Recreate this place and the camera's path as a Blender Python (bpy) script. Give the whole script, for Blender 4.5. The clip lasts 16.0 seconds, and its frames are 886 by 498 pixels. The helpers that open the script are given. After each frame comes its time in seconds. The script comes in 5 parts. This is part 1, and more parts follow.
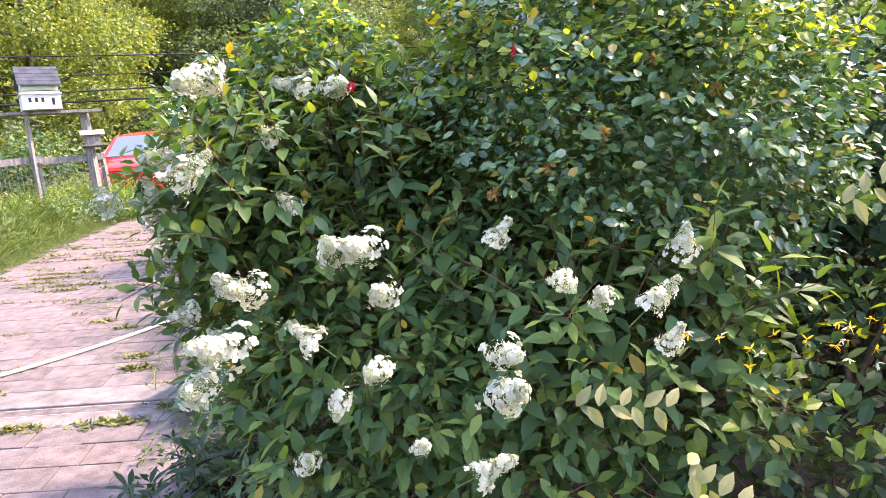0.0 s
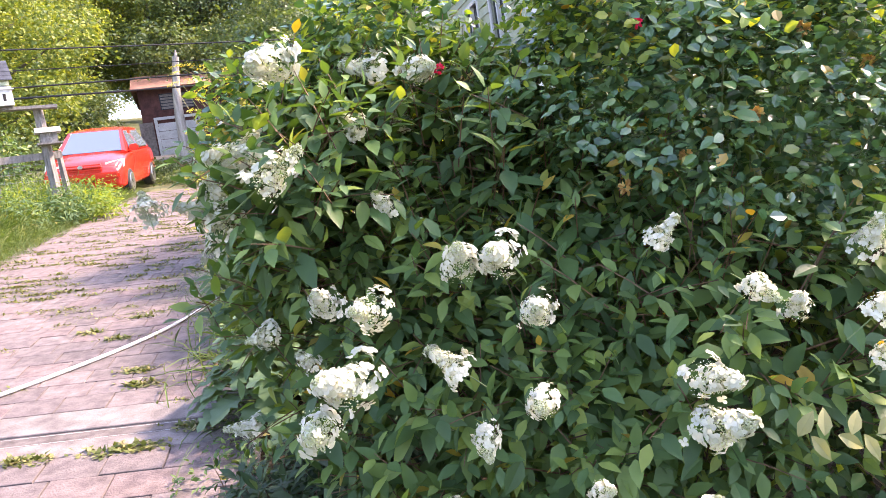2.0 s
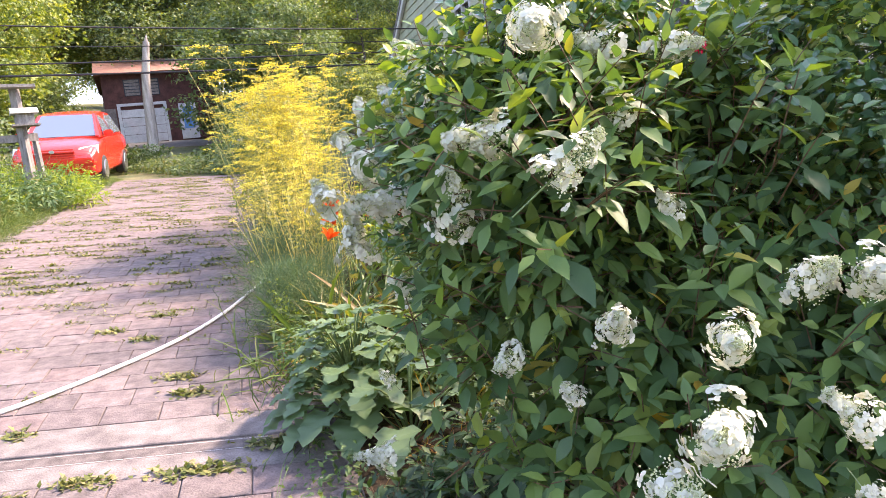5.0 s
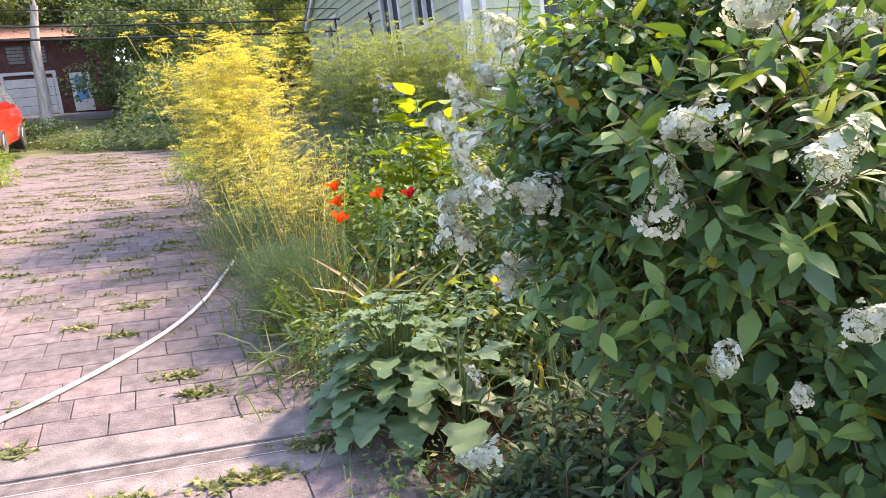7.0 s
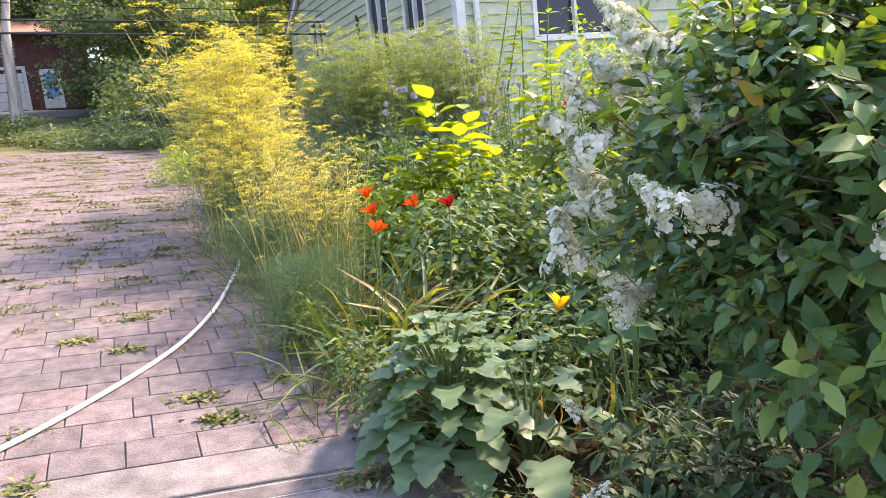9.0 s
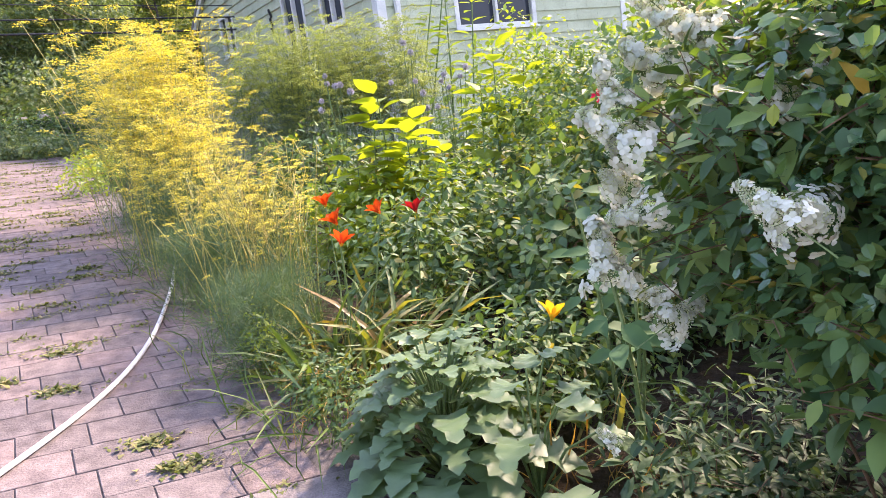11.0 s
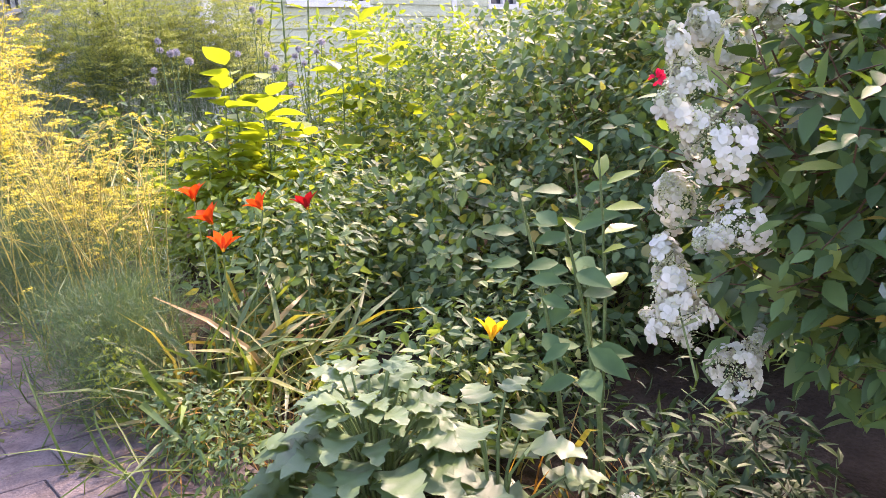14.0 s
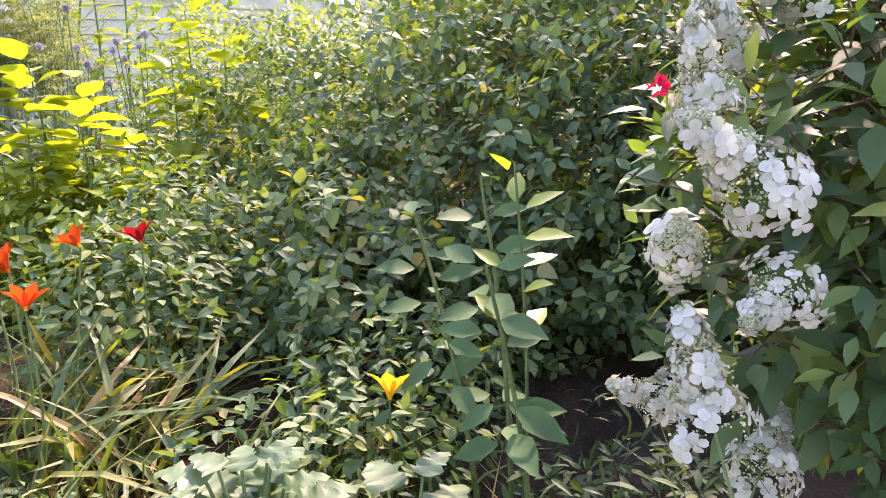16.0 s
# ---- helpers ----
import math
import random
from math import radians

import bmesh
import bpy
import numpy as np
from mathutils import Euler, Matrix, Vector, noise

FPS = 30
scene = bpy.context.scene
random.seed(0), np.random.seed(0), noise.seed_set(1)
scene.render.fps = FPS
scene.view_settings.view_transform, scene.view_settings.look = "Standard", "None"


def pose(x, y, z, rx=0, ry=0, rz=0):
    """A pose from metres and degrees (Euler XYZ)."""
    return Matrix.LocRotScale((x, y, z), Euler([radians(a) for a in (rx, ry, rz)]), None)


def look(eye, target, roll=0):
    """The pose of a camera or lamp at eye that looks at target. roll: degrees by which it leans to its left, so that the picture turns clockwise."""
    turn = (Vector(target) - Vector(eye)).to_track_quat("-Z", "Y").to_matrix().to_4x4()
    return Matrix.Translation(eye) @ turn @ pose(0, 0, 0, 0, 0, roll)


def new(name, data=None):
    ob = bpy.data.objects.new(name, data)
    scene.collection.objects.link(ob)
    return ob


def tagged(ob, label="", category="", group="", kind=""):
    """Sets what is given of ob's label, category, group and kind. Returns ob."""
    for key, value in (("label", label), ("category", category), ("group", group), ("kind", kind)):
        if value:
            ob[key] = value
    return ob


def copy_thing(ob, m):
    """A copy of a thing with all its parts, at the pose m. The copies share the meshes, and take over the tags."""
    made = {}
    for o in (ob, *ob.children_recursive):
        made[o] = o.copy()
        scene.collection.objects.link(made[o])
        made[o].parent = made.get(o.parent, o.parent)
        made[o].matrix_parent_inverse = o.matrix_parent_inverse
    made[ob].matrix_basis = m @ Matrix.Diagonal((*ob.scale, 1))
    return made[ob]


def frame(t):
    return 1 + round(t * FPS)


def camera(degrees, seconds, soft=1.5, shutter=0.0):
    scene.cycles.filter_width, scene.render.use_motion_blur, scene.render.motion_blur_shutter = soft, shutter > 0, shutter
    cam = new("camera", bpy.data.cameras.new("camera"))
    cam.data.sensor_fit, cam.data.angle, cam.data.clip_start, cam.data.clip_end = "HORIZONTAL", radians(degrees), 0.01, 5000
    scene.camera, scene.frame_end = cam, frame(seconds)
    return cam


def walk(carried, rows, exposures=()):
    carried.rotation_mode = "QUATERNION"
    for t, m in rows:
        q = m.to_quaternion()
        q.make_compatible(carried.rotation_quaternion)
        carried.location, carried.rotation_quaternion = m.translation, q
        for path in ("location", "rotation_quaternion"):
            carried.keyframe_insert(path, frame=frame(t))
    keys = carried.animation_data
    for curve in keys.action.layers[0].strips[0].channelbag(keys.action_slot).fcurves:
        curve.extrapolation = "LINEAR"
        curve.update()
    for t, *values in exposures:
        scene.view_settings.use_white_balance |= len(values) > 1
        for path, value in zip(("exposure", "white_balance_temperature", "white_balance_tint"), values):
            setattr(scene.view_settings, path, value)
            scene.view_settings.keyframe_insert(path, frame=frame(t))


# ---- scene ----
cam = camera(63.6, 16.0, soft=0.5)
# the plan is drawn on the driveway's plane, which rises ahead and to the left; G lays it into the upright world
UP = Vector((-0.08, 0.08, 1.0)).normalized()
G = UP.rotation_difference(Vector((0, 0, 1))).to_matrix().to_4x4()
PATH = [
    (0, (-0.155, 3.131, 1.383), (-0.569, 5.054, 1.026), -3.8),
    (0.5, (-0.238, 3.212, 1.378), (-0.715, 5.121, 1.022), -3.7),
    (1, (-0.32, 3.287, 1.385), (-0.846, 5.184, 1.035), -5.3),
    (1.5, (-0.439, 3.305, 1.38), (-0.888, 5.223, 1.032), -2.5),
    (2, (-0.594, 3.313, 1.404), (-0.891, 5.251, 1.007), -5.1),
    (2.5, (-0.732, 3.35, 1.391), (-1.058, 5.285, 1.004), -4.6),
    (3, (-0.853, 3.451, 1.409), (-1.253, 5.366, 0.992), -6.7),
    (3.5, (-0.945, 3.53, 1.395), (-1.283, 5.462, 1.001), -3.3),
    (4, (-1.045, 3.522, 1.404), (-1.292, 5.466, 1.002), -2.9),
    (4.5, (-1.192, 3.516, 1.417), (-1.391, 5.46, 0.989), -4.9),
    (5, (-1.302, 3.543, 1.401), (-1.478, 5.494, 0.997), -2.6),
    (5.2, (-1.348, 3.574, 1.398), (-1.506, 5.525, 0.988), -2.6),
    (7.3, (-1.946, 3.738, 1.44), (-1.841, 5.673, 0.946), -1.9),
    (7.5, (-1.976, 3.788, 1.431), (-1.867, 5.724, 0.939), -1.6),
    (8, (-2.045, 3.898, 1.443), (-1.942, 5.836, 0.962), -1.6),
    (8.5, (-2.108, 3.987, 1.431), (-1.995, 5.923, 0.944), -0.9),
    (8.7, (-2.157, 3.975, 1.416), (-2.024, 5.913, 0.943), -0.7),
    (10.8, (-2.405, 4.265, 1.428), (-2.071, 6.173, 0.929), -3.0),
    (11, (-2.417, 4.295, 1.418), (-2.036, 6.194, 0.92), -2.4),
    (11.5, (-2.511, 4.337, 1.43), (-1.906, 6.179, 0.937), -1.2),
    (12, (-2.604, 4.393, 1.42), (-1.907, 6.204, 0.935), -1.8),
    (12.5, (-2.623, 4.484, 1.393), (-1.87, 6.272, 0.907), -1.1),
    (13, (-2.629, 4.615, 1.405), (-1.823, 6.363, 0.863), -0.4),
    (13.5, (-2.613, 4.74, 1.392), (-1.783, 6.48, 0.859), 1.6),
    (14, (-2.642, 4.859, 1.376), (-1.775, 6.578, 0.835), 1.6),
    (14.5, (-2.682, 4.966, 1.376), (-1.763, 6.658, 0.837), 0.6),
    (15, (-2.649, 5.087, 1.354), (-1.719, 6.771, 0.807), 0.8),
    (15.5, (-2.581, 5.214, 1.361), (-1.577, 6.857, 0.819), 2.1),
    (16, (-2.536, 5.298, 1.369), (-1.302, 6.779, 0.835), 2.4),
]
walk(cam, [(t, G @ look(eye, target, roll)) for t, eye, target, roll in PATH],
     [(0, 2.88, 7000, 34), (5.2, 2.78, 7300, 31), (8, 2.62, 7250, 28), (11, 2.72, 7100, 34), (12.5, 2.84, 7200, 42), (16, 2.86, 7200, 45)])

# ---- world and sun ----
SUN_AZ, SUN_EL = radians(62), radians(43)      # clockwise from ahead; height
world = bpy.data.worlds.new("sky")
scene.world = world
world.use_nodes = True
wn = world.node_tree
sky = wn.nodes.new("ShaderNodeTexSky")
sky.sky_type, sky.sun_disc = "NISHITA", False
sky.sun_elevation, sky.sun_rotation = SUN_EL, SUN_AZ
wn.nodes["Background"].inputs["Strength"].default_value = 0.15
wn.links.new(sky.outputs[0], wn.nodes["Background"].inputs["Color"])
sun = new("sun", bpy.data.lights.new("sun", "SUN"))
sun.data.energy, sun.data.angle, sun.data.color = 2.1, radians(5), (1.0, 0.9, 0.72)
sun.matrix_world = look((0, 0, 0), (-math.sin(SUN_AZ) * math.cos(SUN_EL), -math.cos(SUN_AZ) * math.cos(SUN_EL), -math.sin(SUN_EL)))


# ---- materials ----
def shader(name, rough=0.6, metal=0.0, spec=0.5):
    m = bpy.data.materials.new(name)
    m.use_nodes = True
    b = m.node_tree.nodes["Principled BSDF"]
    b.inputs["Roughness"].default_value, b.inputs["Metallic"].default_value = rough, metal
    b.inputs["Specular IOR Level"].default_value = spec
    return m, m.node_tree, b


def node(t, kind, **ins):
    n = t.nodes.new(kind)
    for k, v in ins.items():
        n.inputs[k.replace("_", " ")].default_value = v
    return n


def ramp(t, source, stops):
    r = t.nodes.new("ShaderNodeValToRGB")
    el = r.color_ramp.elements
    while len(el) < len(stops):
        el.new(0.5)
    for e, (p, c) in zip(el, stops):
        e.position, e.color = p, (*c, 1)
    t.links.new(source, r.inputs[0])
    return r.outputs[0]


def blend(t, a, b, fac, mode="MIX"):
    n = t.nodes.new("ShaderNodeMix")
    n.data_type, n.blend_type = "RGBA", mode
    for sock, v in ((n.inputs[6], a), (n.inputs[7], b), (n.inputs[0], fac)):
        if hasattr(v, "links"):
            t.links.new(v, sock)
        else:
            sock.default_value = v if isinstance(v, float) else (*v, 1)
    return n.outputs[2]


def coords(t, space="Object"):
    return t.nodes.new("ShaderNodeTexCoord").outputs[space]


def grain(t, scale, detail=4.0, vec=None, stretch=None):
    n = node(t, "ShaderNodeTexNoise", Scale=scale, Detail=detail)
    v = vec or coords(t)
    if stretch:
        mp = t.nodes.new("ShaderNodeMapping")
        mp.inputs["Scale"].default_value = stretch
        t.links.new(v, mp.inputs[0])
        v = mp.outputs[0]
    t.links.new(v, n.inputs["Vector"])
    return n.outputs["Fac"]


def bump(t, b, height, strength, dist=0.01):
    n = node(t, "ShaderNodeBump", Strength=strength, Distance=dist)
    t.links.new(height, n.inputs["Height"])
    t.links.new(n.outputs[0], b.inputs["Normal"])


def surface(name, dark, light, scale, rough=0.7, bumps=0.3, fine=120.0, metal=0.0, spec=0.4, per_object=0.0, stretch=None, dist=0.006, placed=False):
    """Two scales of grain between two colours, with relief; per_object shifts the brightness from piece to piece."""
    m, t, b = shader(name, rough, metal, spec)
    mid = tuple((x + y) / 2 for x, y in zip(dark, light))
    where = t.nodes.new("ShaderNodeNewGeometry").outputs["Position"] if placed else None
    c = ramp(t, grain(t, scale, 5, where, stretch), [(0.3, dark), (0.5, mid), (0.72, light)])
    f = grain(t, fine, 3, where, stretch)
    if placed:
        c = blend(t, c, ramp(t, grain(t, 0.9, 6, where), [(0.35, (0.78, 0.76, 0.74)), (0.6, (1.04, 1.0, 0.98))]), 0.85, "MULTIPLY")
    c = blend(t, c, ramp(t, f, [(0.25, (0.45, 0.45, 0.45)), (0.6, (1, 1, 1))]), 0.6, "MULTIPLY")
    if per_object:
        r = t.nodes.new("ShaderNodeObjectInfo").outputs["Random"]
        lo = 1 - per_object
        c = blend(t, c, ramp(t, r, [(0.0, (lo, lo, lo)), (0.5, (1, 1, 1)), (1.0, (1.0, 0.9, 0.88))]), 1.0, "MULTIPLY")
    t.links.new(c, b.inputs["Base Color"])
    bump(t, b, f, bumps, dist)
    return m


def leafy(name, stops, rough=0.45, through_light=0.35, spec=0.5, glow=(1.9, 1.75, 0.35)):
    """Leaf: colour varies from leaf to leaf; part of the light passes through."""
    m, t, b = shader(name, rough, 0.0, spec)
    rnd = t.nodes.new("ShaderNodeNewGeometry").outputs["Random Per Island"]
    c = ramp(t, rnd, stops)
    n = grain(t, 9.0, 3)
    c = blend(t, c, ramp(t, n, [(0.3, (0.6, 0.68, 0.6)), (0.65, (1.1, 1.08, 0.95))]), 0.8, "MULTIPLY")
    t.links.new(c, b.inputs["Base Color"])
    bump(t, b, grain(t, 140.0, 2), 0.25, 0.002)
    tr = t.nodes.new("ShaderNodeBsdfTranslucent")
    warm = blend(t, c, glow, 1.0, "MULTIPLY")
    t.links.new(warm, tr.inputs["Color"])
    mix = t.nodes.new("ShaderNodeMixShader")
    mix.inputs[0].default_value = through_light
    t.links.new(b.outputs[0], mix.inputs[1])
    t.links.new(tr.outputs[0], mix.inputs[2])
    t.links.new(mix.outputs[0], t.nodes["Material Output"].inputs["Surface"])
    return m


def flower(name, stops, through_light=0.3):
    return leafy(name, stops, 0.6, through_light, 0.2, (1.08, 1.05, 0.9))


def plain(name, colour, rough=0.5, metal=0.0, spec=0.5, wear=0.12):
    lo = tuple(v * (1 - wear) for v in colour)
    return surface(name, lo, colour, 3.0, rough, 0.05, 60.0, metal, spec)


M_LEAF = leafy("hydrangea_leaf", [(0, (0.045, 0.098, 0.042)), (0.5, (0.075, 0.15, 0.056)), (0.86, (0.14, 0.222, 0.064)), (0.985, (0.2, 0.26, 0.064)), (1, (0.42, 0.26, 0.04))], 0.5, 0.3, 0.3)
M_ROSE = leafy("rose_leaf", [(0, (0.0419, 0.105, 0.054)), (0.6, (0.0733, 0.158, 0.0648)), (0.95, (0.13, 0.21, 0.07)), (1, (0.36, 0.24, 0.045))], 0.24, 0.22, 0.75, (1.6, 1.6, 0.45))
M_BRAMBLE = leafy("bramble_leaf", [(0, (0.05, 0.1, 0.045)), (0.6, (0.085, 0.158, 0.068)), (0.93, (0.18, 0.25, 0.1)), (1, (0.3, 0.26, 0.1))], 0.58, 0.3, 0.3)
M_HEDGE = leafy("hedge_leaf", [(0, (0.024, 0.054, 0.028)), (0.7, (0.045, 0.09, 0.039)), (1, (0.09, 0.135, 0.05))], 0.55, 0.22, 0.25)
# light green for young growth; also paints sunlight on the tops of shrubs
M_LIGHT = leafy("young_and_sunlit_leaf", [(0, (0.121, 0.204, 0.0405)), (0.6, (0.189, 0.276, 0.0473)), (1, (0.297, 0.336, 0.054))], 0.42, 0.45)
M_BURDOCK = leafy("burdock_leaf", [(0, (0.07, 0.132, 0.062)), (0.6, (0.105, 0.175, 0.083)), (1, (0.15, 0.205, 0.1))], 0.5, 0.28)
M_BLADE = leafy("strap_leaf", [(0, (0.0675, 0.12, 0.0405)), (0.55, (0.121, 0.192, 0.054)), (0.8, (0.27, 0.24, 0.081)), (1, (0.405, 0.24, 0.121))], 0.5, 0.3)
M_GRASS = leafy("grass", [(0, (0.0688, 0.112, 0.0344)), (0.6, (0.115, 0.173, 0.0459)), (1, (0.22, 0.225, 0.085))], 0.6, 0.3, 0.3, (1.35, 1.5, 0.4))
M_JOINT = leafy("joint_grass", [(0, (0.09, 0.11, 0.04)), (0.5, (0.15, 0.17, 0.055)), (0.8, (0.24, 0.22, 0.1)), (1, (0.34, 0.28, 0.16))], 0.7, 0.25, 0.2, (1.2, 1.3, 0.5))
M_CUP = leafy("cup_plant_leaf", [(0, (0.16, 0.24, 0.04)), (0.6, (0.24, 0.31, 0.045)), (1, (0.33, 0.38, 0.06))], 0.45, 0.45, 0.4)
M_FEATHER = leafy("feathery_leaf", [(0, (0.05, 0.1, 0.06)), (0.6, (0.08, 0.138, 0.072)), (1, (0.14, 0.18, 0.07))], 0.6, 0.25, 0.3, (1.25, 1.4, 0.5))
M_FSTEM = leafy("fennel_stem", [(0, (0.189, 0.228, 0.0675)), (0.6, (0.297, 0.288, 0.081)), (1, (0.432, 0.336, 0.108))], 0.5, 0.25)
M_UMBEL = leafy("fennel_flower", [(0, (0.46, 0.4, 0.05)), (0.6, (0.62, 0.56, 0.09)), (1, (0.72, 0.66, 0.2))], 0.6, 0.42, 0.2, (1.25, 1.15, 0.35))
M_UMBELG = leafy("green_umbel", [(0, (0.2, 0.25, 0.06)), (0.6, (0.3, 0.34, 0.09)), (1, (0.42, 0.43, 0.13))], 0.6, 0.3, 0.2, (1.3, 1.4, 0.45))
M_PETAL = flower("white_petal", [(0, (0.52, 0.52, 0.41)), (0.5, (0.61, 0.6, 0.52)), (1, (0.66, 0.65, 0.58))], 0.25)
M_BUD = flower("green_bud", [(0, (0.5, 0.55, 0.3)), (0.5, (0.64, 0.66, 0.45)), (1, (0.74, 0.74, 0.62))], 0.25)
M_ORANGE = flower("orange_petal", [(0, (0.55, 0.035, 0.008)), (0.6, (0.7, 0.08, 0.01)), (1, (0.8, 0.22, 0.015))], 0.35)
M_RED = flower("red_petal", [(0, (0.25, 0.008, 0.01)), (1, (0.42, 0.014, 0.018))], 0.3)
M_PINK = flower("rose_petal", [(0, (0.55, 0.015, 0.06)), (1, (0.72, 0.03, 0.1))], 0.3)
M_YELLOW = flower("yellow_petal", [(0, (0.75, 0.4, 0.01)), (1, (0.85, 0.55, 0.03))], 0.35)
M_THISTLE = flower("thistle_blue", [(0, (0.3, 0.28, 0.36)), (0.6, (0.42, 0.39, 0.47)), (1, (0.58, 0.55, 0.58))], 0.15)
M_POKE = leafy("pokeweed_leaf", [(0, (0.05, 0.11, 0.048)), (0.6, (0.07, 0.14, 0.058)), (1, (0.11, 0.18, 0.055))], 0.6, 0.22, 0.15, (1.3, 1.5, 0.5))
M_DRY = leafy("dry_leaf", [(0, (0.2, 0.1, 0.03)), (0.6, (0.34, 0.2, 0.07)), (1, (0.42, 0.32, 0.14))], 0.7, 0.3)
# yellow of sun through the rose's top leaves, put into the colour
M_BACKLIT = leafy("backlit_rose_leaf", [(0, (0.4, 0.2, 0.02)), (0.5, (0.5, 0.34, 0.03)), (1, (0.35, 0.38, 0.05))], 0.5, 0.4)
M_PALE = leafy("wilting_leaf", [(0, (0.16, 0.17, 0.065)), (0.5, (0.24, 0.23, 0.095)), (1, (0.26, 0.28, 0.11))], 0.6, 0.3)
M_STEM = surface("brown_stem", (0.07, 0.035, 0.018), (0.17, 0.1, 0.05), 30, 0.7, 0.3)
M_GSTEM = surface("green_stem", (0.06, 0.11, 0.03), (0.14, 0.2, 0.06), 20, 0.6, 0.2)
M_TREE_A = leafy("sunny_tree_leaf", [(0, (0.0945, 0.144, 0.0405)), (0.5, (0.162, 0.216, 0.0473)), (1, (0.324, 0.336, 0.0675))], 0.55, 0.35, 0.4, (1.5, 1.5, 0.5))
M_TREE_B = leafy("dark_tree_leaf", [(0, (0.07, 0.115, 0.055)), (0.6, (0.12, 0.175, 0.085)), (1, (0.2, 0.24, 0.1))], 0.55, 0.38, 0.4, (1.5, 1.5, 0.5))
M_BARK = surface("bark", (0.05, 0.042, 0.035), (0.17, 0.145, 0.12), 6, 0.9, 0.8, 30, stretch=(4, 4, 0.7), dist=0.03)
M_SOIL = surface("soil", (0.022, 0.016, 0.011), (0.07, 0.052, 0.034), 4, 0.95, 0.8, 60, spec=0.1, dist=0.02)
M_GROUND = surface("rough_ground", (0.05, 0.075, 0.025), (0.16, 0.16, 0.07), 1.2, 0.95, 0.8, 25, dist=0.03)
M_PAVER = surface("pinkish_paver", (0.118, 0.098, 0.092), (0.238, 0.2, 0.189), 14, 0.9, 0.9, 110, per_object=0.26, dist=0.006, placed=True)
M_SAND = surface("joint_sand", (0.075, 0.062, 0.055), (0.17, 0.145, 0.13), 20, 0.95, 0.6, 200)
M_CONC = surface("concrete", (0.13, 0.115, 0.105), (0.27, 0.24, 0.222), 10, 0.9, 0.8, 120, dist=0.005, placed=True)
M_GRATE = surface("grey_grate", (0.45, 0.44, 0.42), (0.68, 0.67, 0.64), 12, 0.6, 0.2)
# near-black: shade painted into slots and holes, and the ornament's dark metal
M_DARK = plain("slot_shade_and_black", (0.015, 0.014, 0.013), 0.9)
M_HOSE = surface("white_hose", (0.6, 0.6, 0.58), (0.8, 0.8, 0.78), 20, 0.45, 0.1)
M_WOOD = surface("weathered_wood", (0.11, 0.1, 0.09), (0.27, 0.25, 0.225), 5, 0.85, 0.5, 40, stretch=(6, 6, 1))
M_ASPHALT = surface("asphalt", (0.05, 0.05, 0.052), (0.12, 0.115, 0.11), 3, 0.9, 0.5, 90)
M_STONE = surface("field_stone", (0.16, 0.15, 0.14), (0.4, 0.38, 0.35), 5, 0.85, 0.6, 60)


# ---- builders ----
def on(x, y, z=0.0):
    """A place in the world from the plan: x, y on the driveway's plane and z above it."""
    return G @ Vector((x, y, z))


def ground_z(x, y):
    """The height of the ground: the sloping plane, then a steeper wooded bank."""
    z = -0.08 * max(-40.0, min(40.0, x)) + 0.08 * max(-10.0, min(60.0, y))
    far = math.hypot(x, y - 4)
    return z + 0.12 * max(0.0, far - 48.0)


def solid(name, bm, material, smooth=False):
    me = bpy.data.meshes.new(name)
    bm.normal_update()
    bm.to_mesh(me)
    bm.free()
    for m in (material if isinstance(material, (list, tuple)) else [material]):
        me.materials.append(m)
    if smooth:
        me.shade_smooth()
    return me


def thing(name, place, label, category, group="", kind="", turn=0.0):
    ob = new(name)
    ob.empty_display_size = 0.1
    ob.location = place
    ob.rotation_euler = (0, 0, turn)
    return tagged(ob, label, category, group, kind)


def part(name, bm, material, parent, label="", smooth=False):
    me = bm if isinstance(bm, bpy.types.Mesh) else solid(name, bm, material, smooth)
    ob = new(name, me)
    ob.parent = parent
    return tagged(ob, label) if label else ob


def tri_mesh(name, verts, tris, materials, slots=None, smooth=False):
    """A mesh of triangles from arrays."""
    verts, tris = np.asarray(verts, np.float32), np.asarray(tris, np.int32)
    me = bpy.data.meshes.new(name)
    me.vertices.add(len(verts))
    me.vertices.foreach_set("co", verts.ravel())
    me.loops.add(tris.size)
    me.loops.foreach_set("vertex_index", tris.ravel())
    me.polygons.add(len(tris))
    me.polygons.foreach_set("loop_start", np.arange(0, tris.size, 3, dtype=np.int32))
    for m in materials:
        me.materials.append(m)
    if slots is not None:
        me.polygons.foreach_set("material_index", np.asarray(slots, np.int32))
    me.polygons.foreach_set("use_smooth", np.full(len(tris), smooth))
    me.update(calc_edges=True)
    me.validate()
    return me


def blade(stations, fold=0.25, droop=0.15):
    """A leaf's outline along its midrib: (place, half width) pairs; folded along the rib and bent down towards the tip."""
    v, f = [], []
    for k, (s, w) in enumerate(stations):
        z = -droop * s * s
        v += [(-w, s, z + fold * w), (0, s, z), (w, s, z + fold * w)]
        if k:
            a, b = 3 * k - 3, 3 * k
            f += [(a, a + 1, b + 1), (a, b + 1, b), (a + 1, a + 2, b + 2), (a + 1, b + 2, b + 1)]
    return np.array(v, float), np.array(f)


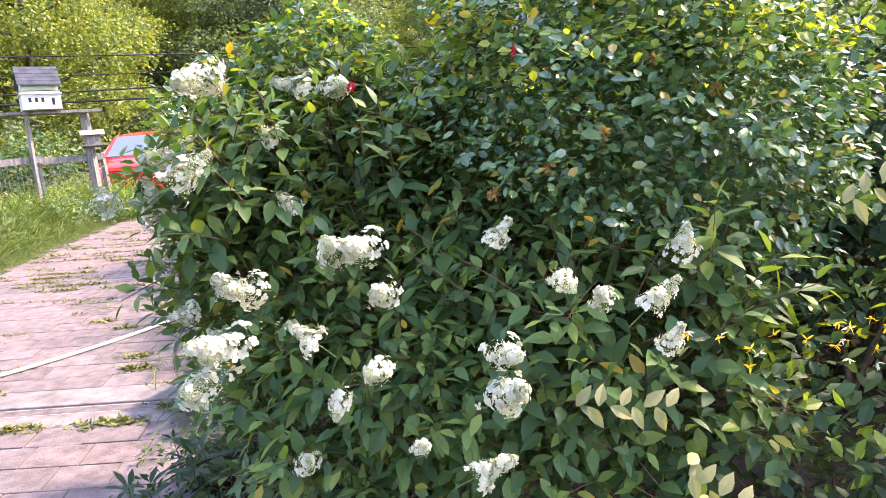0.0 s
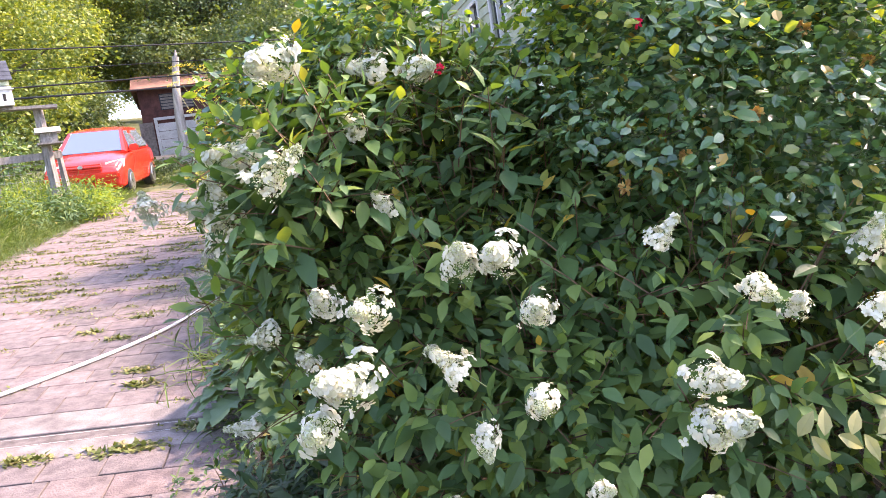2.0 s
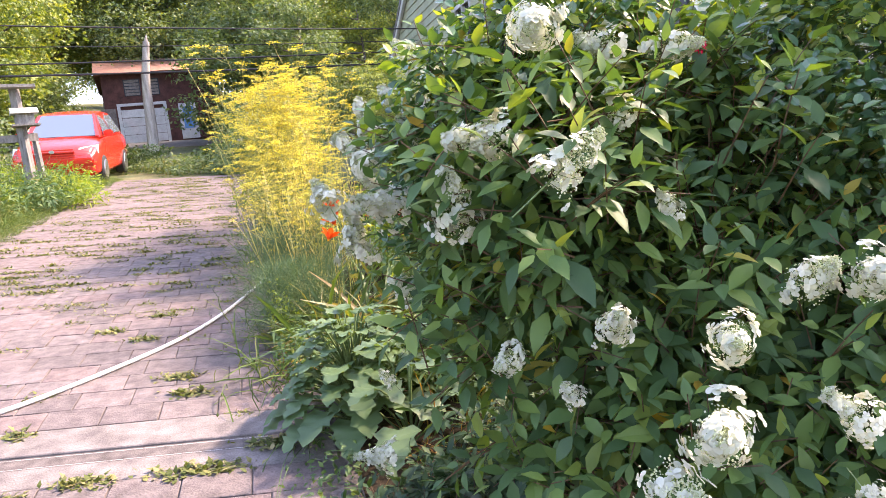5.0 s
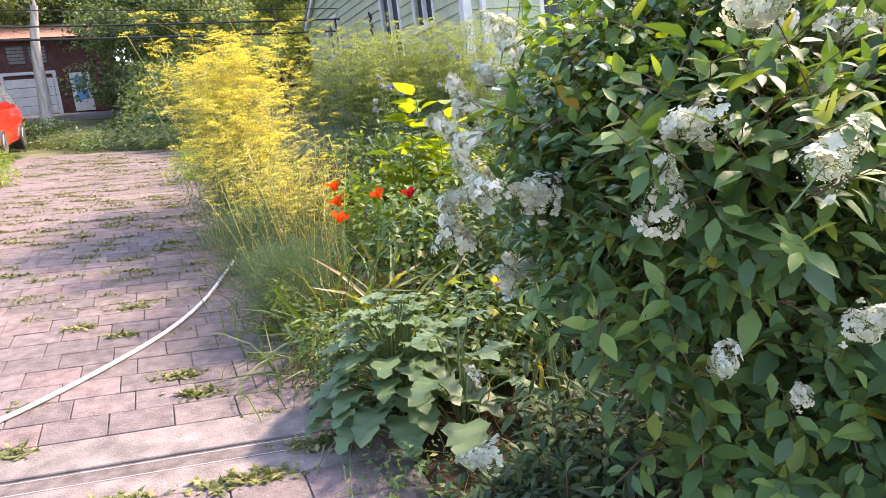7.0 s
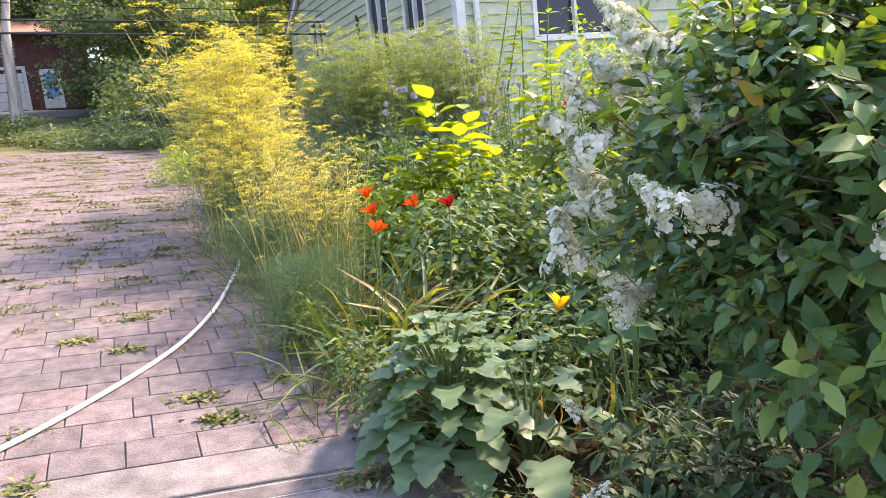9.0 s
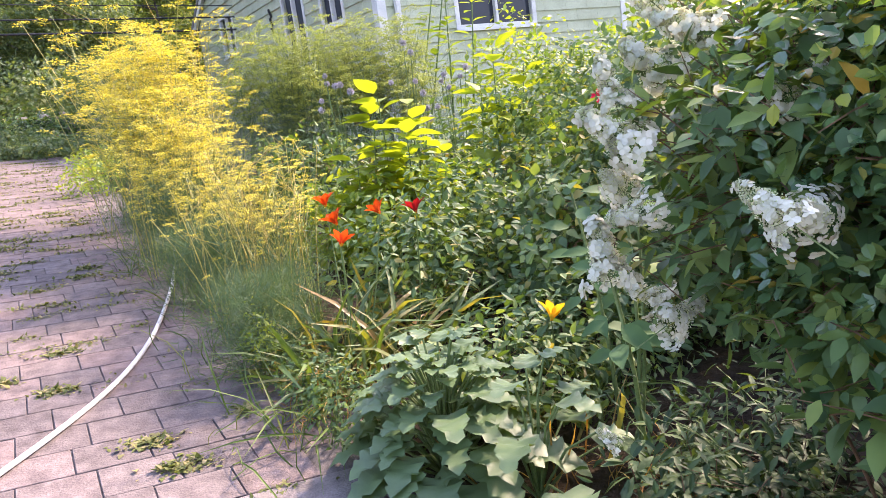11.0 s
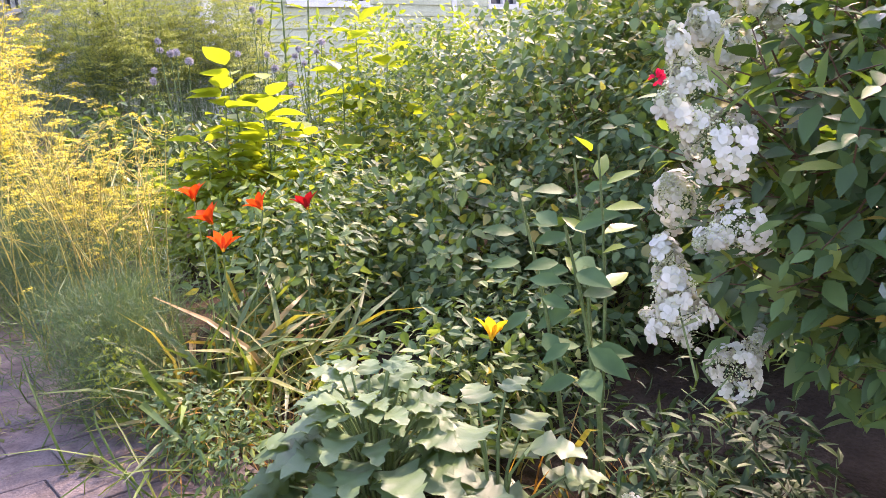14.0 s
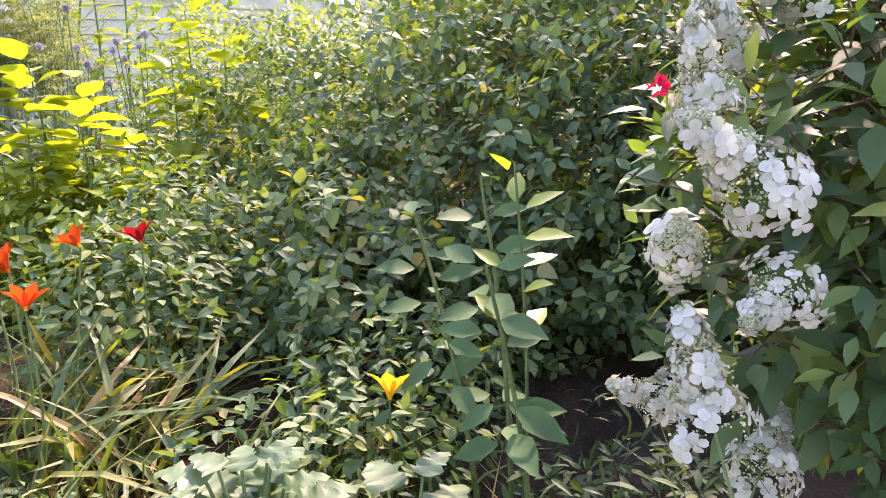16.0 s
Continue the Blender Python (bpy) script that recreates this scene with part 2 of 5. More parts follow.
OVATE = blade([(0, 0.01), (0.1, 0.1), (0.35, 0.24), (0.65, 0.19), (0.88, 0.07), (1, 0.004)])
ROUND = blade([(0, 0.02), (0.3, 0.3), (0.7, 0.28), (1, 0.02)], 0.2, 0.1)
SMALL = blade([(0, 0.02), (0.42, 0.26), (1, 0.01)], 0.3, 0.2)
LANCE = blade([(0, 0.01), (0.2, 0.1), (0.55, 0.13), (1, 0.003)], 0.3, 0.3)
WHORL = blade([(0, 0.02), (0.25, 0.13), (0.6, 0.18), (0.85, 0.09), (1, 0.01)], 0.2, 0.25)
STRAP = blade([(0, 0.012), (0.25, 0.02), (0.5, 0.02), (0.75, 0.016), (1, 0.002)], 0.5, 0.85)
STRAP[0][:, 1] -= 0.3 * STRAP[0][:, 1] ** 3
LOBED = blade([(0, 0.05), (0.0, 0.26), (0.1, 0.42), (0.18, 0.33), (0.28, 0.43), (0.38, 0.31), (0.48, 0.37), (0.57, 0.25), (0.68, 0.3), (0.77, 0.17), (0.87, 0.18), (1, 0.01)], 0.15, 0.3)
BROAD = blade([(0, 0.02), (0.12, 0.22), (0.35, 0.34), (0.65, 0.24), (0.88, 0.09), (1, 0.004)], 0.2, 0.2)
FLECK = (np.array([(-0.3, 0.35, 0.05), (0, 0, 0), (0.3, 0.4, 0.08), (0, 1, -0.1)], float), np.array([(0, 1, 2), (0, 2, 3)]))
rng = np.random.default_rng(7)


def unit(a):
    return a / np.maximum(np.linalg.norm(a, axis=-1, keepdims=True), 1e-6)


def scatter(template, pos, way, face, size):
    """One copy of a template at each place: its length along way, its upper side towards face."""
    tv, tf = template
    pos, way, face = (np.asarray(a, float) for a in (pos, way, face))
    way = unit(way)
    side = unit(np.cross(way, face))
    nor = np.cross(side, way)
    size = np.broadcast_to(np.asarray(size, float), (len(pos),))
    fr = np.stack([side, way, nor], 1) * size[:, None, None]
    v = pos[:, None, :] + np.einsum("kj,njc->nkc", tv, fr)
    f = tf[None] + (np.arange(len(pos)) * len(tv))[:, None, None]
    return v.reshape(-1, 3), f.reshape(-1, 3)


def join(pieces):
    vs, fs, n = [], [], 0
    for v, f in pieces:
        vs.append(v)
        fs.append(f + n)
        n += len(v)
    return np.concatenate(vs), np.concatenate(fs)


def tubes(lines, radii, sides=4):
    """Tapered round bars along polylines."""
    out = []
    for line, (r0, r1) in zip(lines, radii):
        p = np.asarray(line, float)
        d = unit(np.gradient(p, axis=0))
        ref = np.array([0.31, 0.95, 0.05]) if abs(d[0][2]) > 0.8 else np.array([0, 0, 1.0])
        a = unit(np.cross(d, ref))
        b = np.cross(d, a)
        ang = np.arange(sides) * 2 * np.pi / sides
        r = np.linspace(r0, r1, len(p))[:, None, None]
        v = p[:, None] + r * (a[:, None] * np.cos(ang)[None, :, None] + b[:, None] * np.sin(ang)[None, :, None])
        f = []
        for i in range(len(p) - 1):
            for j in range(sides):
                k = (j + 1) % sides
                x, y, z, w = i * sides + j, i * sides + k, (i + 1) * sides + k, (i + 1) * sides + j
                f += [(x, y, z), (x, z, w)]
        out.append((v.reshape(-1, 3), np.array(f)))
    return join(out)


def shell(blobs, n, thick=0.3, floor_z=None, rough=0.16):
    """Places in the outer layer of a group of uneven ellipsoids (centre, radii in the world), with the way outwards."""
    blobs = [(np.array(c, float), np.array(r, float)) for c, r in blobs]
    area = np.array([r[0] * r[1] + r[1] * r[2] + r[0] * r[2] for _, r in blobs])
    pos, out = [], []
    for (c, r), share in zip(blobs, area / area.sum()):
        k = int(n * share)
        u = unit(rng.normal(size=(k, 3)))
        wob = 1 + rough * (np.sin(u[:, 0] * 5 + c[0] * 7) * np.cos(u[:, 1] * 6 + c[1] * 3) + 0.7 * np.sin(u[:, 2] * 9 + u[:, 0] * 7 + c[1]))
        depth = 1 - thick * rng.random(k) ** 1.4
        pos.append(c + u * r * (wob * depth)[:, None])
        out.append(unit(u / r))
    pos, out = np.concatenate(pos), np.concatenate(out)
    keep = np.ones(len(pos), bool)
    for c, r in blobs:
        keep &= (((pos - c) / r) ** 2).sum(1) > (1 - thick) ** 2 * 0.7
    if floor_z is not None:
        keep &= pos[:, 2] > np.array([floor_z(x, y) for x, y in pos[:, :2]]) + 0.02
    return pos[keep], out[keep]


def leaf_cloud(blobs, n, template, size, thick=0.3, lift=0.5, spread=0.7, floor_z=ground_z, rough=0.16, cut=None):
    pos, out = shell(blobs, n, thick, floor_z, rough)
    if cut is not None:
        k = cut(pos)
        pos, out = pos[k], out[k]
    m = len(pos)
    way = unit(0.75 * out * [1, 1, 0.4] + spread * 1.2 * rng.normal(size=(m, 3)) * [1, 1, 0.6] + [0, 0, -0.3])
    face = unit(out * 0.6 + [0, 0, lift] + 0.45 * rng.normal(size=(m, 3)))
    return scatter(template, pos, way, face, size * (0.55 + 0.6 * rng.random(m)))


def shoots(blobs, n, template, size, nodes=4, per=2, length=0.15, thick=0.35, up=0.35, cut=None, floor_z=ground_z, rough=0.16, tip=0.6):
    """Leafy shoots that grow outwards from a group of ellipsoids: leaves in pairs or whorls along a thin twig, smaller to the tip."""
    pos, out = shell(blobs, n, thick, floor_z, rough)
    if cut is not None:
        k = cut(pos)
        pos, out = pos[k], out[k]
    m = len(pos)
    d = unit(out * [1, 1, 0.5] + [0, 0, up] + 0.33 * rng.normal(size=(m, 3)))
    a = unit(np.cross(d, rng.normal(size=(m, 3))))
    b = np.cross(d, a)
    pieces, scale = [], size * (0.75 + 0.45 * rng.random(m))
    for k in range(nodes):
        q = k / max(1, nodes - 1)
        for j in range(per):
            ang = 2 * math.pi * j / per + k * math.pi / per + 0.25 * rng.normal(size=(m, 1))
            w = a * np.cos(ang) + b * np.sin(ang)
            way = w * (1 - 0.3 * q) + d * (0.2 + 0.55 * q) + [0, 0, -0.12] + 0.12 * rng.normal(size=(m, 3))
            face = d * 0.45 + [0, 0, 0.9] + 0.22 * rng.normal(size=(m, 3))
            pieces.append(scatter(template, pos + d * (length * (q - 0.6)) + 0.012 * w, way, face, scale * (1 - (1 - tip) * q) * (0.85 + 0.3 * rng.random(m))))
    twigs = tubes([np.array([p - e * length * 1.1, p - e * length * 0.2 + [0, 0, 0.006], p + e * length * 0.42]) for p, e in zip(pos, d)], [(0.0024, 0.0012)] * m, 3)
    return join(pieces), twigs


def add_shoots(parent, blobs, n, template, size, mat, twig_mat, name="foliage", **opts):
    """Hangs a layer of leafy shoots on a plant; the blobs lie on the plan."""
    b = np.array(parent.location)
    (v, f), (tv, tf) = shoots([(on(*c), r) for c, r in blobs], n, template, size, **opts)
    tagged(part(name, tri_mesh(name, v - b, f, [mat], smooth=True), None, parent), kind="stuff")
    tagged(part("twig", tri_mesh("twig", tv - b, tf, [twig_mat]), None, parent), kind="stuff")


def above(p):
    return p[:, 2] - np.array([ground_z(x, y) for x, y in p[:, :2]])


def bush(name, base, blobs, layers, stems, label, category, group=""):
    """A leafy plant: layers of leaves over blobs given on the plan, and stems from the base."""
    b = on(*base)
    t = thing(name, b, label, category, group)
    world_blobs = [(on(*c), r) for c, r in blobs]
    for pname, mat, n, template, size, opts in layers:
        v, f = leaf_cloud(world_blobs, n, template, size, **opts)
        tagged(part(pname, tri_mesh(pname, v - np.array(b), f, [mat]), None, t), kind="stuff")
    if stems:
        lines, rad = [], []
        for k in range(stems[0]):
            c, r = world_blobs[k % len(world_blobs)]
            tip = np.array(c) + unit(rng.normal(size=3) + [0, 0, 0.5]) * np.array(r) * 0.85
            foot = np.array(b) + [*(rng.normal(size=2) * stems[3]), 0]
            foot[2] = ground_z(foot[0], foot[1]) - 0.02
            mid = (foot + tip) / 2 + [*(rng.normal(size=2) * 0.08), 0.12]
            s = np.linspace(0, 1, 7)[:, None]
            lines.append((1 - s) ** 2 * foot + 2 * s * (1 - s) * mid + s * s * tip)
            rad.append((stems[1], stems[1] * 0.35))
        for ln, rd in zip(lines, rad):
            v, f = tubes([ln], [rd])
            part("stem", tri_mesh("stem", v - np.array(b), f, [stems[2]], smooth=True), None, t)
    return t


# ---- ground and driveway ----
def grid_sheet(xs, ys, zf):
    v = [(x, y, zf(x, y)) for y in ys for x in xs]
    n, f = len(xs), []
    for j in range(len(ys) - 1):
        for i in range(n - 1):
            a = j * n + i
            f += [(a, a + 1, a + n + 1), (a, a + n + 1, a + n)]
    return v, f


def steps(*marks):
    out = []
    for a, b, s in marks:
        out += list(np.arange(a, b, s))
    return out + [marks[-1][1]]


xs = steps((-900, -60, 84), (-60, -14, 2), (-14, 6, 0.5), (6, 60, 3), (60, 900, 84))
ys = steps((-900, -10, 89), (-10, 2, 2), (2, 24, 0.5), (24, 80, 2), (80, 900, 82))
v, f = grid_sheet(xs, ys, lambda x, y: min(ground_z(x, y), 22) - 0.045 + 0.02 * noise.noise((x * 0.8, y * 0.8, 0)))
ground = new("ground", tri_mesh("ground", v, f, [M_GROUND], smooth=True))
tagged(ground, "rough grassy ground sloping up to the road", "ground", kind="structure")

D0 = Vector((-2.34, 6.42))              # the driveway's corner by the drain
DIR = Vector((-0.33, 0.944))            # along the driveway
ROWS = Vector((0.978, 0.21))            # along the paver rows
WIDE = 3.05


def drive(u, s):
    """A place on the driveway: u along the rows from the planted edge to the far edge, s along it from the drain."""
    p = D0 - ROWS * u + DIR * s
    return p.x, p.y


driveway = thing("driveway", (0, 0, 0), "sloping driveway of pinkish concrete pavers with weedy joints", "driveway", kind="structure")
driveway.matrix_world = G
bm = bmesh.new()
for loop in ([(-0.3, -6.5), (WIDE + 0.1, -6.5), (WIDE + 0.1, 13.6), (-0.3, 13.6)],):
    lo = [bm.verts.new((*drive(u, s), -0.1)) for u, s in loop]
    hi = [bm.verts.new((*drive(u, s), -0.008)) for u, s in loop]
    bm.faces.new(hi[::-1]), bm.faces.new(lo)
    for k in range(4):
        bm.faces.new((lo[k - 1], lo[k], hi[k], hi[k - 1]))
bmesh.ops.recalc_face_normals(bm, faces=bm.faces)
part("bed", bm, M_SAND, driveway, "dark joint sand")


def paver_mesh(w, d, name):
    bm = bmesh.new()
    for z, k in ((-0.05, 1.0), (-0.002, 1.0), (0.0, 0.985)):
        for a, b in ((-1, -1), (1, -1), (1, 1), (-1, 1)):
            p = ROWS * (a * (w / 2 - (1 - k) * 0.15)) + DIR * (b * (d / 2 - (1 - k) * 0.15))
            bm.verts.new((p.x, p.y, z))
    bm.verts.ensure_lookup_table()
    vs = bm.verts
    for r in (0, 4):
        for k in range(4):
            bm.faces.new((vs[r + k], vs[r + (k + 1) % 4], vs[r + 4 + (k + 1) % 4], vs[r + 4 + k]))
    bm.faces.new(vs[8:12])
    bmesh.ops.recalc_face_normals(bm, faces=bm.faces)
    return solid(name, bm, M_PAVER)


PW, PD = 0.27, 0.22
full = paver_mesh(PW - 0.006, PD - 0.006, "paver")
near_pavers, far_v, far_f, far_n = 0, [], [], 0
slots = []
for row in range(-27, 61):
    s0 = (row + 0.5) * PD + (0.245 if row >= 0 else -0.31)
    shift = PW * (0.5 * (row % 2) + 0.14 * math.sin(row * 2.3))
    for col in range(-1, 12):
        u = col * PW + shift + PW / 2
        mesh = full
        if u > WIDE or u < (-0.3 if row < 0 else -0.12):
            continue
        slots.append((u, s0, mesh))
slots.sort(key=lambda q: abs(q[1] - 1.2) + 0.3 * q[0])
for k, (u, s, mesh) in enumerate(slots):
    x, y = drive(u, s)
    m = pose(x, y, rng.normal() * 0.0012, rng.normal() * 0.25, rng.normal() * 0.25, rng.normal() * 0.5)
    if k < 300:
        o = new("paver", mesh)
        o.parent, o.matrix_local = driveway, m
    else:
        pts = np.empty(len(mesh.vertices) * 3)
        mesh.vertices.foreach_get("co", pts)
        far_v += [m @ Vector(p) for p in pts.reshape(-1, 3)]
        far_f += [[i + far_n for i in p.vertices] for p in mesh.polygons]
        far_n += len(mesh.vertices)
me = bpy.data.meshes.new("pavers")
me.from_pydata(far_v, [], far_f)
me.materials.append(M_PAVER)
rest = new("pavers", me)
rest.parent = driveway
tagged(rest, kind="stuff")


def slab(parent, name, material, u0, u1, s0, s1, z0, z1, label=""):
    bm = bmesh.new()
    c = [(u0, s0), (u1, s0), (u1, s1), (u0, s1)]
    lo = [bm.verts.new((*drive(u, s), z0)) for u, s in c]
    hi = [bm.verts.new((*drive(u, s), z1)) for u, s in c]
    bm.faces.new(hi), bm.faces.new(lo[::-1])
    for k in range(4):
        bm.faces.new((lo[k - 1], lo[k], hi[k], hi[k - 1]))
    bmesh.ops.recalc_face_normals(bm, faces=bm.faces)
    bmesh.ops.bevel(bm, geom=bm.edges[:], offset=0.004, segments=1, affect="EDGES")
    return part(name, bm, material, parent, label)


drain = thing("channel_drain", (0, 0, 0), "grey channel drain with a slotted grate between concrete strips", "drain")
drain.matrix_world = G
slab(drain, "far_strip", M_CONC, -0.12, WIDE, -0.012, 0.238, -0.06, 0.003)
slab(drain, "near_strip", M_CONC, -0.24, WIDE, -0.3, -0.124, -0.06, -0.006)
# the shade below the grate is put into the channel's near-black colour
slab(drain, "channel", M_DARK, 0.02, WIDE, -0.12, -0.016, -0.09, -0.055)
for rail in (-0.12, -0.033):
    slab(drain, "rail", M_GRATE, 0.02, WIDE, rail, rail + 0.013, -0.05, -0.008)
bar = None
for k in range(int((WIDE - 0.05) / 0.02)):
    u = 0.03 + k * 0.02
    if bar is None:
        bar = slab(drain, "bar", M_GRATE, u, u + 0.011, -0.107, -0.033, -0.03, -0.01)
    else:
        o = new("bar", bar.data)
        o.parent = drain
        p = Vector(drive(u, 0)) - Vector(drive(0.03, 0))
        o.location = (p.x, p.y, 0)

# garden hose across the driveway
hose_pts = [(-3.5, 10.6), (-3.42, 10.1), (-3.34, 9.5), (-3.3, 8.8), (-3.28, 8.3), (-3.32, 7.8), (-3.42, 7.42), (-3.56, 7.05), (-3.72, 6.68), (-3.92, 6.4), (-4.25, 6.1), (-4.8, 5.9)]
cu = bpy.data.curves.new("garden_hose", "CURVE")
cu.dimensions, cu.bevel_depth, cu.bevel_resolution, cu.resolution_u = "3D", 0.012, 3, 8
sp = cu.splines.new("NURBS")
sp.points.add(len(hose_pts) - 1)
sp.use_endpoint_u, sp.order_u = True, 4
for p, (x, y) in zip(sp.points, hose_pts):
    p.co = (x, y, 0.014, 1)
cu.materials.append(M_HOSE)
hose = new("garden_hose", cu)
hose.matrix_world = G
tagged(hose, "white garden hose lying across the paved driveway", "hose")


# ---- the flowering shrubs beside the driveway ----
OCTA = (np.array([(0.5, 0, 0), (0, 0.5, 0), (-0.5, 0, 0), (0, -0.5, 0), (0, 0, 0.5), (0, 0, -0.5)], float),
        np.array([(0, 1, 4), (1, 2, 4), (2, 3, 4), (3, 0, 4), (1, 0, 5), (2, 1, 5), (3, 2, 5), (0, 3, 5)]))


FLORET = blade([(0, 0.06), (0.3, 0.34), (0.62, 0.46), (0.9, 0.32), (1, 0.1)], 0.12, 0.1)


def florets(centres, outs, size):
    """Four broad petals crossing round each middle."""
    a = unit(np.cross(outs, rng.normal(size=outs.shape)))
    b = np.cross(outs, a)
    pieces = []
    for k in range(4):
        w = a * math.cos(k * math.pi / 2) + b * math.sin(k * math.pi / 2) + 0.22 * outs * rng.normal(size=(len(outs), 1))
        pieces.append(scatter(FLORET, centres + outs * 0.002 * (k % 2), w, outs, size))
    return join(pieces)


def panicle_mesh(length, white, n=125):
    """A hydrangea's loose cone, its base at the origin and its tip along z: broad florets below, a lace of small buds between and at the tip."""
    h = rng.random(n) ** 1.2
    lump = 1 + 0.28 * np.sin(7 * h + 9 * white)
    ang = rng.random(n) * 2 * np.pi
    rad = 0.36 * (1 - 0.8 * h) * length * (0.78 + 0.34 * rng.random(n)) * (lump + 0.25 * np.sin(2 * ang))
    c = np.stack([rad * np.cos(ang), rad * np.sin(ang), h * length], 1)
    out = unit(np.stack([np.cos(ang), np.sin(ang), 0.15 + 0.6 * h + 0.35 * rng.normal(size=n)], 1))
    keep = rng.random(n) < white * (1.25 - 0.95 * h)
    v1, f1 = florets(c[keep], out[keep], length * 0.093 * (0.75 + 0.45 * rng.random(keep.sum())))
    nb = 900
    h = rng.random(nb) ** 0.8
    rad = 0.37 * (1 - 0.8 * h) * length * rng.random(nb) ** 0.5
    ang = rng.random(nb) * 2 * np.pi
    c = np.stack([rad * np.cos(ang), rad * np.sin(ang), (0.02 + 1.0 * h) * length], 1)
    v2, f2 = scatter(OCTA, c, rng.normal(size=(nb, 3)), rng.normal(size=(nb, 3)), length * 0.027 * (0.7 + 0.6 * rng.random(nb)))
    lines = [np.array([(0, 0, -0.6 * length), (0, 0, 0), (0, 0, length * 0.95)])]
    for k in range(26):
        q, w = 0.05 + 0.8 * k / 26, k * 2.4
        r = 0.34 * (1 - 0.8 * q) * length
        lines.append(np.array([(0, 0, q * length), (0.5 * r * math.cos(w), 0.5 * r * math.sin(w), (q + 0.03) * length), (r * math.cos(w), r * math.sin(w), (q + 0.08) * length)]))
    v3, f3 = tubes(lines, [(0.0028, 0.0014)] + [(0.001, 0.0006)] * 26, 3)
    v, f = join([(v1, f1), (v2, f2), (v3, f3)])
    return tri_mesh("flower_head", v, f, [M_PETAL, M_BUD, M_GSTEM], [0] * len(f1) + [1] * len(f2) + [2] * len(f3))


HEADS = [panicle_mesh(0.17, w) for w in (0.95, 0.75, 0.5, 0.9, 0.35, 0.85, 0.65, 1.0)]


def flower_heads(parent, rows):
    """Flower heads at x, y, z with their size; they lean outwards from the plant's middle."""
    mid = parent.location
    for k, (x, y, z, size) in enumerate(rows):
        p, size = Vector((x, y, z)), size * 0.72
        out = Vector((p.x - mid.x, p.y - mid.y, 0)).normalized()
        axis = (out * (0.7 + 0.3 * rng.normal()) + Vector((0.35 * rng.normal(), 0.3 * rng.normal(), 0.4 + 0.3 * rng.normal()))).normalized()
        o = new("flower_head", HEADS[k % len(HEADS)])
        o.parent = parent
        q = Vector((0, 0, 1)).rotation_difference(axis)
        o.matrix_local = Matrix.LocRotScale(p - mid - axis * 0.08 * size, q, (size, size, size))


HYD = [((-0.75, 5.5, 0.8), (0.72, 0.72, 0.7)), ((-0.25, 5.25, 0.68), (0.7, 0.58, 0.55)), ((-0.75, 5.1, 0.55), (0.6, 0.42, 0.45)),
       ((-1.25, 5.65, 1.2), (0.45, 0.5, 0.5)), ((-1.15, 5.35, 0.85), (0.45, 0.45, 0.5)), ((-0.95, 5.6, 1.35), (0.44, 0.42, 0.32)), ((-1.2, 5.2, 1.2), (0.3, 0.35, 0.35))]
HYD = [(c, tuple(k * q for q, k in zip(r, (0.91, 0.89, 0.87)))) for c, r in HYD]


def overhang(p):
    """Leaves start some way above the ground, higher on the side that hangs over the bed."""
    return above(p) > 0.32 + 0.25 * rng.random(len(p)) + 0.36 * np.clip((-0.75 - p[:, 0]) / 0.4, 0, 1) * np.clip((p[:, 1] - 5.0) / 0.25, 0, 1) - 0.2 * (p[:, 1] < 5.0)



hydrangea = bush("hydrangea_bush", (-0.75, 5.65, 0), HYD,
                 [("inner_foliage", M_LEAF, 4200, OVATE, 0.08, dict(thick=0.75, lift=1.0, spread=0.7, rough=0.05, cut=overhang))], (44, 0.007, M_STEM, 0.12),
                 "large panicle hydrangea bush with white flower heads", "shrub")
add_shoots(hydrangea, HYD, 2700, OVATE, 0.084, M_LEAF, M_STEM, cut=overhang)
flower_heads(hydrangea, [(-1.1, 4.85, 2.02, 1.25), (-0.94, 5.17, 2.02, 1.0), (-0.77, 5.11, 1.98, 1.1), (-1.23, 4.88, 1.82, 1.1), (-1.06, 4.7, 1.76, 1.15), (-1.5, 5.17, 1.7, 1.1),
                         (-1.29, 4.88, 1.7, 1.2), (-0.87, 4.86, 1.65, 0.6), (-1.01, 4.7, 1.46, 0.8), (-0.86, 4.52, 1.46, 0.85), (-0.68, 4.65, 1.52, 1.0), (-0.6, 4.61, 1.52, 1.0)])
flower_heads(hydrangea, [(-0.53, 4.52, 1.42, 0.75), (-0.71, 4.49, 1.35, 0.7), (-0.54, 4.45, 1.26, 0.8), (-0.91, 4.44, 1.34, 1.15), (-0.97, 4.45, 1.25, 1.2), (-1.68, 5.53, 0.9, 1.0),
                         (-1.22, 4.82, 1.37, 0.7), (-1.1, 4.78, 1.31, 0.5), (-0.86, 5.15, 1.87, 0.7), (-0.94, 4.93, 1.86, 0.7), (-0.66, 4.51, 1.17, 0.7), (-0.24, 4.4, 1.29, 0.8)])
flower_heads(hydrangea, [(-0.24, 4.37, 1.22, 0.95), (-0.26, 4.66, 1.52, 0.6), (-0.12, 4.54, 1.4, 0.65), (-0.05, 4.58, 1.36, 0.6), (0.07, 4.48, 1.37, 0.75), (0.15, 4.73, 1.45, 0.75),
                         (0.09, 4.53, 1.27, 0.6), (-1.39, 5.69, 2.06, 1.2), (-1.48, 5.71, 1.99, 1.3), (-1.63, 5.6, 1.85, 1.3), (-1.58, 5.7, 1.72, 1.2), (-1.67, 5.61, 1.59, 1.3)])
